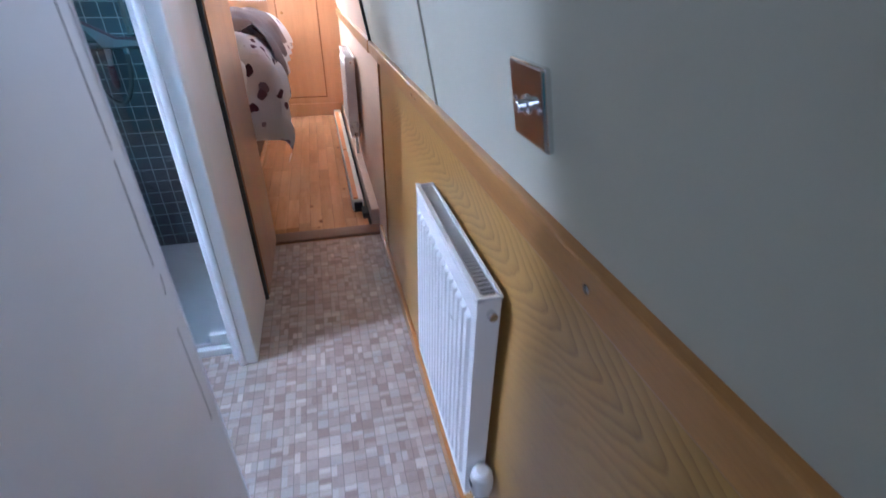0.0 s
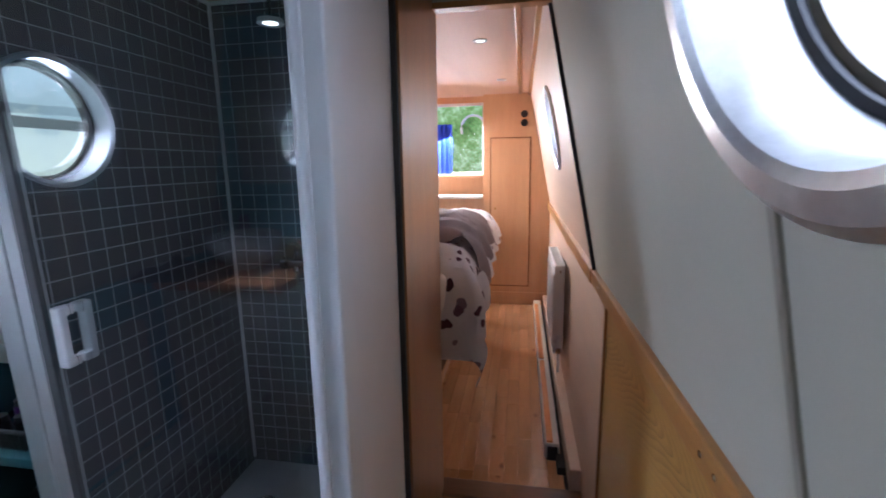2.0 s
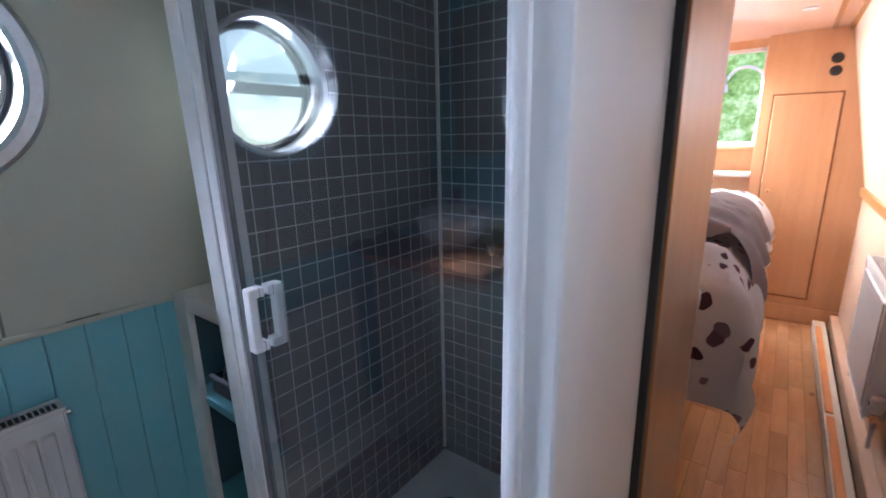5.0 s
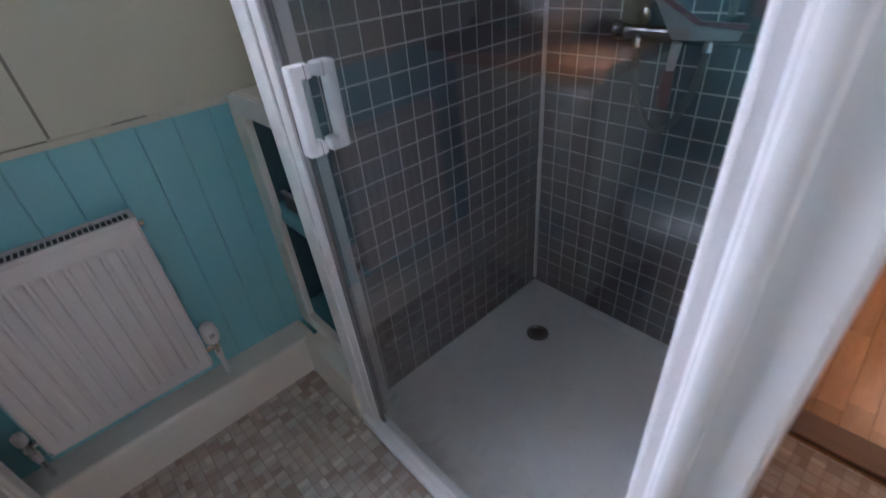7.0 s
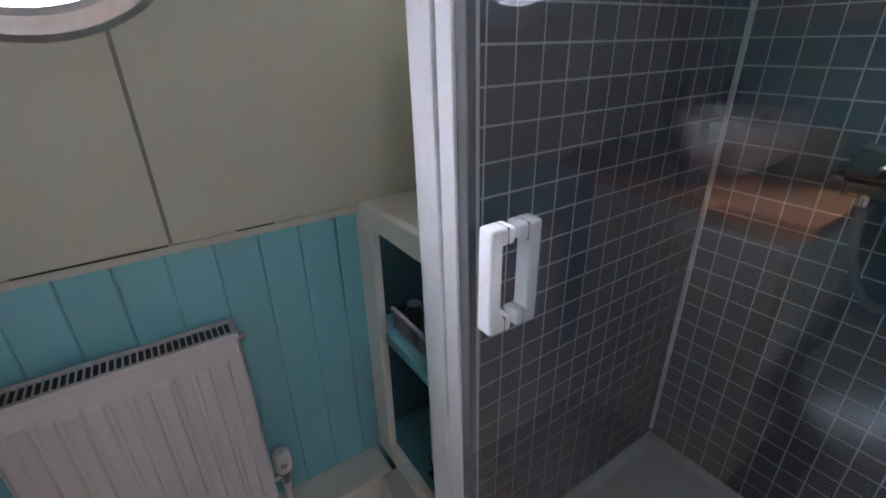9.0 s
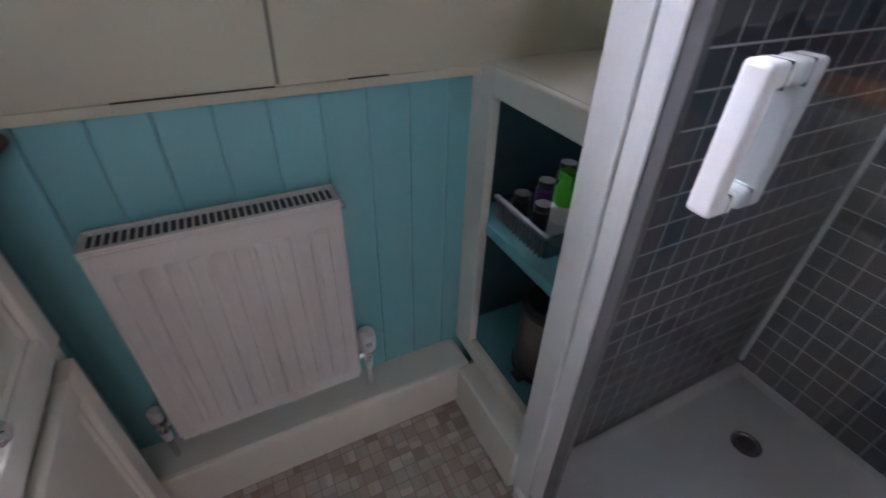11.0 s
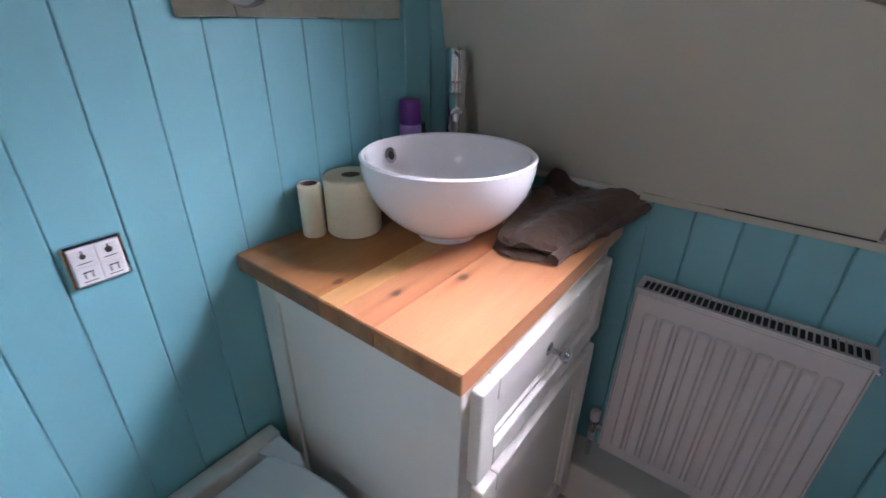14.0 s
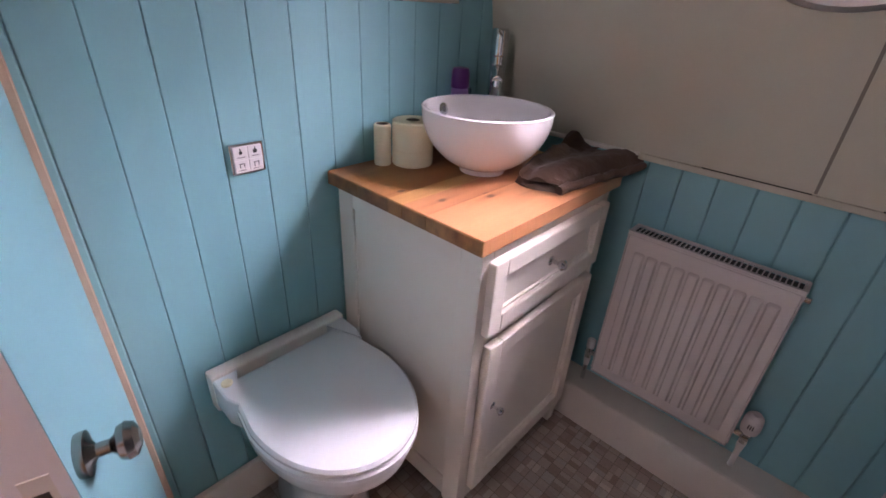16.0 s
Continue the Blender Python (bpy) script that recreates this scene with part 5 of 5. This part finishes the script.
# ---- things on the teal partition ----
plate = thing("flush_control", (-0.975, 0.0, 0.934), "square white flush control with four buttons", "switch")
part("surround", made((-1.009, -0.940, 0.0, 0.010, 0.903, 0.965), bevel=0.004), CHROME, plate, "chrome surround")
part("back_face", made((-1.004, -0.945, 0.009, 0.0125, 0.908, 0.960), bevel=0.002), RADWHITE, plate)
for i, x in enumerate((-1.0025, -0.9735)):
    for j, z in enumerate((0.909, 0.9345)):
        b_ = part("button", made((x, x + 0.0275, 0.012, 0.0142, z, z + 0.025), bevel=0.0012), RADWHITE, plate)
        bm = bmesh.new()
        cx, cz = x + 0.0135, z + 0.014
        if j:
            lathe(bm, (cx, 0.0142, cz), [(0.0035 + 0.001 * (1 - i), 0.0), (0.0035, 0.0005)], 14, (0, 1, 0))
            box(bm, cx - 0.001, cx + 0.001, 0.0142, 0.0147, cz, cz + 0.008)
        else:
            box(bm, cx - 0.006, cx + 0.006, 0.0142, 0.0147, cz + 0.003, cz + 0.0045)
            box(bm, cx - 0.005, cx - 0.0035, 0.0142, 0.0147, cz - 0.005, cz + 0.003)
            box(bm, cx + 0.0035, cx + 0.005, 0.0142, 0.0147, cz - 0.005, cz + 0.003)
        box(bm, cx - 0.008, cx + 0.008, 0.0142, 0.0146, cz - 0.0095, cz - 0.0085)
        part("symbol", bm, BLACK, b_)

mir = thing("wall_mirror", (-1.37, 0.0, 1.22), "frameless rectangular mirror over the basin", "mirror")
part("mirror_glass", made((-1.573, -1.144, 0.001, 0.006, 1.220, 1.78), bevel=0.0015), MIRROR, mir)

# ---- bathroom door, standing open ----
bdoor = thing("bathroom_door", (-0.634, 0.032, 0.0), "open flush door, teal inside and white outside", "door")
DH, DL = Vector((-0.634, 0.032, 0)), Vector((-0.538, 0.364, 0))
dv = (DL - DH).normalized()
dn = Vector((dv.y, -dv.x, 0))


def on_door(bm, a0, a1, n0, n1, z0, z1, bevel=0.002):
    vs = box(bm, 0, 1, 0, 1, 0, 1)
    for q in vs:
        q.co = DH + dv * (a0 + (a1 - a0) * q.co.x) + dn * (n0 + (n1 - n0) * q.co.y) + Vector((0, 0, z0 + (z1 - z0) * q.co.z))
    return bm


L = (DL - DH).length
part("leaf", soften(on_door(bmesh.new(), 0, L, -0.027, 0.020, 0.012, 1.885), 0.003), WALLWHITE, bdoor, "white painted door leaf")
part("inner_face", on_door(bmesh.new(), 0.001, L - 0.004, -0.0295, -0.0268, 0.014, 1.88), TEAL, bdoor, "teal painted inner face")
kp = DH + dv * (L - 0.045) + Vector((0, 0, 0.725))
part("knob", lathe(bmesh.new(), kp - dn * 0.0295, [(0.027, 0.0), (0.028, 0.003), (0.028, 0.010), (0.016, 0.013), (0.009, 0.018), (0.009, 0.032), (0.013, 0.037), (0.021, 0.041), (0.024, 0.049), (0.021, 0.058), (0.012, 0.063)], 36, -dn), BRUSHED, bdoor, "brushed nickel door knob")
part("edge_strip", soften(on_door(bmesh.new(), -0.004, 0.008, -0.037, -0.0268, 0.014, 1.88), 0.002), ASHPALE, bdoor, "bare wooden strip at the hinge")
latch = part("latch_plate", soften(on_door(bmesh.new(), L - 0.0005, L + 0.0012, -0.016, 0.010, 0.69, 0.76), 0.0005, 1), OFFWHITE, bdoor)
part("latch_hole", on_door(bmesh.new(), L + 0.001, L + 0.002, -0.010, 0.004, 0.715, 0.735), DARK, latch, "dark latch hole")
for z in (0.25, 1.6):
    bm = bmesh.new()
    cyl(bm, DH - dv * 0.004 + Vector((0, 0, z)), DH - dv * 0.004 + Vector((0, 0, z + 0.08)), 0.006, n=12)
    part("hinge", bm, BRUSHED, bdoor)

# white partition end on the corridor side, which the open door lies against
solid("partition_end", soften(on_door(bmesh.new(), -0.03, L - 0.003, 0.024, 0.076, 0.0, CEIL), 0.003), WALLWHITE, "white painted partition end beside the open bathroom door", "wall", "structure")
for za, zb, da, db in ((1.04, 1.30, -0.016, -0.019), (0.89, 1.03, -0.0195, -0.0185), (0.845, 0.875, -0.0165, -0.0135), (0.60, 0.79, -0.0175, -0.0190)):
    bm = bmesh.new()
    vs = box(bm, -0.0005, 0.0005, 0.0758, 0.0764, 0, 1)
    for q in vs:
        q.co = DH + dv * (L - 0.003 + da + (db - da) * q.co.z + q.co.x) + dn * q.co.y + Vector((0, 0, za + (zb - za) * q.co.z))
    solid("paint_crack", bm, DARK, "hairline crack in the white paint along the edge", "crack", "structure")

# ---- corridor ----
sock = thing("aerial_socket", (right_x(1.1), 0.173, 1.1), "polished chrome aerial socket plate", "socket")
bm = bmesh.new()
vs = box(bm, 0, 1, 0.180, 0.266, 1.050, 1.136)
for q in bm.verts:
    q.co.x = right_x(q.co.z) + (0.002 if q.co.x > 0.5 else -0.009)
soften(bm, 0.0045, 3)
part("plate", bm, CHROME, sock)
sn = Vector((-1, 0, -LEAN)).normalized()
sc_ = Vector((right_x(1.093) - 0.009, 0.223, 1.093))
part("coax_outlet", lathe(bmesh.new(), sc_, [(0.011, 0.0), (0.011, 0.002), (0.0065, 0.003), (0.0065, 0.011), (0.005, 0.012)], 24, sn), CHROME, sock)
for dy in (-0.03, 0.03):
    part("screw", lathe(bmesh.new(), sc_ + Vector((0, dy, 0)), [(0.004, 0.0), (0.004, 0.001), (0.002, 0.0018)], 16, sn), CHROME, sock)
for y, z in ((0.955, 0.95), (0.908, 0.95), (0.08, 0.95), (1.80, 0.948)):
    scr = solid("screw_cap", lathe(bmesh.new(), (-0.016, y, z), [(0.005, 0.0), (0.005, 0.0015), (0.002, 0.0025)], 14, (-1, 0, 0)), CHROME, "small bright screw head in the rail", "screw", group="rail screws")

odoor = thing("bedroom_door", (-0.58, 1.98, 0.0), "varnished oak bedroom door folded open", "door")
part("leaf", made((-0.598, -0.560, 1.492, 1.995, 0.012, 1.905), bevel=0.003), OAKDOOR, odoor)
part("latch_plate", made((-0.584, -0.574, 1.4905, 1.493, 0.95, 1.02), bevel=0.0005), BRUSHED, odoor)
part("latch_bolt", made((-0.582, -0.576, 1.4885, 1.491, 0.975, 0.995), bevel=0.0005), DARK, odoor)
solid("door_gap", made((-0.600, -0.565, 1.4755, 1.490, 0.0, 1.95), (-0.6065, -0.5985, 1.490, 1.995, 0.0, 1.95)), DARK, "black seal and dark gap at the folded door", "trim", "structure")


def downlight(x, y, lit, name="downlight", glowing=None):
    d = thing(name, (x, y, CEIL), "round recessed white ceiling downlight", "downlight", "ceiling downlights")
    part("trim_ring", lathe(bmesh.new(), (x, y, CEIL), [(0.022, 0.001), (0.038, -0.001), (0.036, -0.006), (0.024, -0.005)], 32, close=True), RADWHITE, d)
    part("lens", lathe(bmesh.new(), (x, y, CEIL), [(0.023, 0.001), (0.023, -0.003)], 28), glowing or (LAMPGLOW if lit else RADWHITE), d, "frosted lamp lens")


low = thing("shower_lamp", (-1.095, 1.85, CEIL), "small round white lamp hung in the shower", "lamp")
part("stem", made((-1.100, -1.090, 1.845, 1.855, 1.825, CEIL)), BLACK, low)
part("trim_ring", lathe(bmesh.new(), (-1.095, 1.85, 1.81), [(0.026, 0.002), (0.044, 0.0), (0.042, 0.014), (0.02, 0.018), (0.02, 0.006)], 32, close=True), RADWHITE, low)
part("lens", lathe(bmesh.new(), (-1.095, 1.85, 1.81), [(0.026, 0.002), (0.026, 0.006)], 28), LAMPGLOW, low, "lit frosted lens")
downlight(-0.479, 2.785, True)
downlight(-0.42, 3.9, False)

# ---- bedroom ----
trunk = thing("pipe_trunking", (-0.13, 3.3, 0.0), "white and orange wooden pipe trunking on the floor", "trunking")
part("cover", made((-0.135, -0.070, 2.27, 4.5, 0.0, 0.075), bevel=0.004), OFFWHITE, trunk)
part("orange_strip", made((-0.128, -0.098, 2.275, 3.15, 0.075, 0.086), bevel=0.003), ORANGE, trunk, "orange pine strip")
part("orange_strip", made((-0.128, -0.098, 3.19, 4.35, 0.075, 0.086), bevel=0.003), ORANGE, trunk, "orange pine strip")
part("end_block", made((-0.125, -0.078, 2.255, 2.272, 0.0, 0.06), (-0.085, -0.050, 2.16, 2.26, 0.0, 0.035)), DARK, trunk)
solid("ledge_bedroom", made((-0.046, 0.0, 2.065, 4.6, 0.0, 0.10), bevel=0.005), ASHPALE, "pale wooden ledge along the hull side", "trim", "structure")

wardrobe = thing("fitted_cupboard", (-0.3, 4.65, 0.0), "fitted ash veneer cupboard with a tall door", "cupboard")
part("carcass", made((-0.615, 0.02, 4.60, 4.70, 0.0, CEIL), bevel=0.002), ASH, wardrobe)
part("plinth_board", made((-0.615, 0.0, 4.588, 4.60, 0.0, 0.12), bevel=0.003), ASH, wardrobe)
d_ = part("door", made((-0.54, -0.19, 4.585, 4.602, 0.19, 1.565), bevel=0.004), ASH, wardrobe)
part("groove", made((-0.552, -0.54, 4.592, 4.6005, 0.178, 1.577), (-0.19, -0.178, 4.592, 4.6005, 0.178, 1.577), (-0.54, -0.19, 4.592, 4.6005, 0.178, 0.19), (-0.54, -0.19, 4.592, 4.6005, 1.565, 1.577)), OAKDOOR, d_)
part("knob", lathe(bmesh.new(), (-0.50, 4.585, 0.93), [(0.008, 0.0), (0.006, 0.008), (0.013, 0.016), (0.010, 0.024)], 20, (0, -1, 0)), OAKRAIL, d_)
for z in (1.775, 1.70):
    part("vent", lathe(bmesh.new(), (-0.245, 4.60, z), [(0.032, 0.0), (0.032, 0.006), (0.022, 0.008), (0.02, 0.003)], 24, (0, -1, 0)), BLACK, wardrobe, "round black vent")

win = thing("bedroom_window", (-1.06, 4.72, 1.24), "wide bedroom window with a white frame", "window")
part("frame", made((-1.52, -1.49, 4.70, 4.74, 1.24, 1.9), (-0.63, -0.60, 4.70, 4.74, 1.24, 1.9), (-1.49, -0.63, 4.70, 4.74, 1.24, 1.265), (-1.49, -0.63, 4.70, 4.74, 1.875, 1.9), bevel=0.003), WHITE, win)
pn = part("pane", made((-1.49, -0.63, 4.718, 4.722, 1.265, 1.875)), PANE, win)
pn.visible_shadow = False
part("sill", made((-1.55, -0.615, 4.60, 4.72, 1.215, 1.24), bevel=0.004), ASH, win)
solid("ledge_fore", made((-1.8, -0.615, 4.45, 4.70, 1.03, 1.055), bevel=0.004), OFFWHITE, "pale shelf under the bedroom window", "shelf", "structure")
cur = thing("curtain", (-0.93, 4.66, 1.25), "bright blue curtain at the bedroom window", "curtain")
bm = bmesh.new()
rows = []
for i in range(13):
    u = i / 12
    rows.append([bm.verts.new((-1.06 + 0.145 * u, 4.66 + 0.012 * math.sin(u * 20) + dy, z)) for dy in (0, 0.004) for z in (1.25, 1.71)])
for a, c in zip(rows, rows[1:]):
    bm.faces.new((a[0], c[0], c[1], a[1]))
    bm.faces.new((a[2], a[3], c[3], c[2]))
    bm.faces.new((a[1], c[1], c[3], a[3]))
    bm.faces.new((a[0], a[2], c[2], c[0]))
for r_ in (rows[0], rows[-1]):
    bm.faces.new((r_[0], r_[1], r_[3], r_[2]))
part("cloth", bm, BLUE, cur)
hand = thing("deck_rail", (-0.75, 5.3, -0.8), "white curved metal rail on the deck outside", "rail")
bm = bmesh.new()
tube(bm, [(-0.66, 5.3, -0.8), (-0.66, 5.3, 1.30), (-0.64, 5.3, 1.36)] + [(-0.78 + 0.13 * math.cos(math.radians(a)), 5.3, 1.72 + 0.13 * math.sin(math.radians(a))) for a in range(-10, 181, 19)] + [(-0.90, 5.3, 1.66)], 0.014, 10)
part("tube", bm, RADWHITE, hand)

bed = thing("bed", (-1.15, 3.2, 0.0), "high built-in double bed with dark base", "bed")
part("base", made((-1.82, -0.735, 2.25, 4.3, 0.0, 0.62), bevel=0.006), BEDDARK, bed, "dark wooden bed base")
part("plinth", made((-0.745, -0.725, 2.25, 4.3, 0.0, 0.055), bevel=0.003), ASH, bed, "pale wooden plinth strip")
part("mattress", made((-1.82, -0.58, 2.24, 4.3, 0.62, 0.86), bevel=0.04, segments=4), RADWHITE, bed, "white mattress")


def drape(name, x0, x1, y0, y1, top, side, foot, mat, label, category, seed, nx=70, ny=84):
    """A cover over the bed that hangs down its open side and its foot, with a lower corner between them."""
    bm = bmesh.new()
    grid = []
    for j in range(ny + 1):
        v = -foot + (y1 - y0 + foot) * j / ny
        row = []
        for i in range(nx + 1):
            u = (x1 - x0 + side) * i / nx
            p = Vector((u * 5, v * 5, seed))
            lump = 0.035 * noise.noise(p) + 0.014 * noise.noise(p * 2.7)
            ou = max(0.0, u - (x1 - x0)) * (0.55 + 0.45 * math.exp(-(max(v, 0.0) / 0.45) ** 2))
            ov = max(0.0, -v)
            fall = math.hypot(ou, ov)
            edge = max(0.0, 1 - max(0.0, min(x1 - x0 - u, v)) / 0.16)
            z = top + lump * (1 if not fall else 0.3) - 0.055 * edge * edge - fall
            fold = 0.022 * math.sin(v * 19 + seed) * min(1.0, ou * 5) + 0.018 * math.sin(u * 17 + seed) * min(1.0, ov * 5)
            x = x0 + min(u, x1 - x0) + 0.10 * (1 - math.exp(-ou * 12)) + fold
            y = y0 + max(v, 0.0) - 0.085 * (1 - math.exp(-ov * 12)) + fold * 0.8 + 0.012 * noise.noise(p * 1.7)
            row.append(bm.verts.new((x, y, z)))
        grid.append(row)
    for a, c in zip(grid, grid[1:]):
        for i in range(nx):
            bm.faces.new((a[i], a[i + 1], c[i + 1], c[i]))
    bmesh.ops.solidify(bm, geom=bm.faces[:], thickness=0.014)
    ob = thing(name, ((x0 + x1) / 2, (y0 + y1) / 2, top - 0.1), label, category)
    part("cloth", bm, mat, ob)
    return ob


drape("duvet", -1.8, -0.53, 2.33, 4.25, 0.965, 0.36, 0.44, DUVET, "white duvet with plum floral pattern hanging down", "duvet", 2.0)
drape("throw", -1.8, -0.53, 2.55, 3.55, 1.03, 0.27, 0.0, THROW, "grey brown knitted throw across the bed", "throw", 5.0)

# ---- boards, tiles and planks ----


def shared_piece(name, bm, material, smooth=30):
    return to_mesh(name, bm, material, (0, 0, 0), smooth)


def lay(name, me, parent, at):
    ob = new(name, me)
    ob.parent = parent
    ob.location = Vector(at) - PLACE[parent.name]
    return ob


aft = bpy.data.objects["wall_bathroom_aft"]
P_AFT = 0.0822
board = shared_piece("board", made((-P_AFT + 0.0005, -0.0005, -0.012, 0.0, 0.0, CEIL), bevel=0.0017, segments=1), TEAL)
x = -0.770 + P_AFT
while x > -1.80:
    lay("board", board, aft, (x, 0, 0))
    x -= P_AFT
lay("board", shared_piece("board_end", made((-0.6872, -0.672, -0.012, 0.0, 0.0, CEIL), bevel=0.003, segments=1), TEAL), aft, (0, 0, 0))

low = bpy.data.objects["wall_port_lower"]
P_LOW = 0.0838
board = shared_piece("board", made((-0.008, 0.0, 0.0006, P_LOW - 0.0006, 0.06, GUN_L - 0.014), bevel=0.0024, segments=1), TEAL)
y = 0.572 - 7 * P_LOW
while y < 1.22:
    lay("board", board, low, (-1.818, y, 0))
    y += P_LOW

tile_a = shared_piece("tile", made((-0.004, 0.0, 0.0018, T - 0.0018, 0.0018, T - 0.0018), bevel=0.0004, segments=1), TILE)
tile_b = shared_piece("tile", made((0.0018, T - 0.0018, 0.0, 0.004, 0.0018, T - 0.0018), bevel=0.0004, segments=1), TILE)
rest_a, rest_b = bmesh.new(), bmesh.new()
Z0 = 0.03
NZ, NYT, NXT = int((CEIL - Z0) / T) + 1, int((SY1 - SY0) / T) + 1, int((-0.65 - SX) / T) + 1
for k in range(NZ):
    z = Z0 + k * T
    h = min(T, CEIL - z)
    for j in range(NYT):
        y1_ = SY1 - j * T
        y0_ = max(SY0, y1_ - T)
        if y1_ - y0_ < 0.008 or h < 0.008:
            continue
        away = math.hypot((y0_ + y1_) / 2 - 1.36, z + h / 2 - 1.462)
        if away < 0.115:
            continue
        if away < 0.205:
            # tiles cut to the round opening
            n = 7
            for p in range(n):
                for q in range(n):
                    ya, za = y0_ + 0.0015 + (y1_ - y0_ - 0.003) * p / n, z + 0.0015 + (h - 0.003) * q / n
                    yb, zb = ya + (y1_ - y0_ - 0.003) / n, za + (h - 0.003) / n
                    if math.hypot((ya + yb) / 2 - 1.36, (za + zb) / 2 - 1.462) > 0.163:
                        box(rest_a, SX - 0.004, SX, ya, yb, za, zb)
            continue
        whole = h > T - 0.001 and y1_ - y0_ > T - 0.001
        if whole and 0.35 < z < 1.45 and j > 1:
            lay("tile", tile_a, wall_sh, (SX, y0_, z))
        else:
            box(rest_a, SX - 0.004, SX, y0_ + 0.0015, y1_ - 0.0015, z + 0.0015, z + h - 0.0015)
    for i in range(NXT):
        x0_ = SX + i * T
        x1_ = min(-0.65, x0_ + T)
        if x1_ - x0_ < 0.008 or h < 0.008:
            continue
        whole = h > T - 0.001 and x1_ - x0_ > T - 0.001
        if whole and 0.1 < z < 1.2:
            lay("tile", tile_b, wall_sf, (x0_, SY1, z))
        else:
            box(rest_b, x0_ + 0.0015, x1_ - 0.0015, SY1, SY1 + 0.004, z + 0.0015, z + h - 0.0015)
tagged(part("further_tiles", rest_a, TILE, wall_sh, smooth=0), kind="stuff")
tagged(part("further_tiles", rest_b, TILE, wall_sf, smooth=0), kind="stuff")

bfloor = bpy.data.objects["floor_bedroom"]
rng = random.Random(4)
lengths = {}
for q in (0.3, 0.38, 0.46):
    lengths[q] = shared_piece("plank", made((0.0004, 0.0646, 0.0004, q - 0.0004, -0.008, 0.0), bevel=0.0008, segments=1), LAMINATE)
for i in range(16):
    x = -0.06 - 0.065 * (i + 1)
    y = FRONT + 0.02 - 0.3 * rng.random()
    while y < 4.62:
        q = rng.choice((0.3, 0.38, 0.46))
        lay("plank", lengths[q], bfloor, (x, max(y, FRONT + 0.004), -0.0015 - 0.0004 * (y < FRONT)))
        y += q
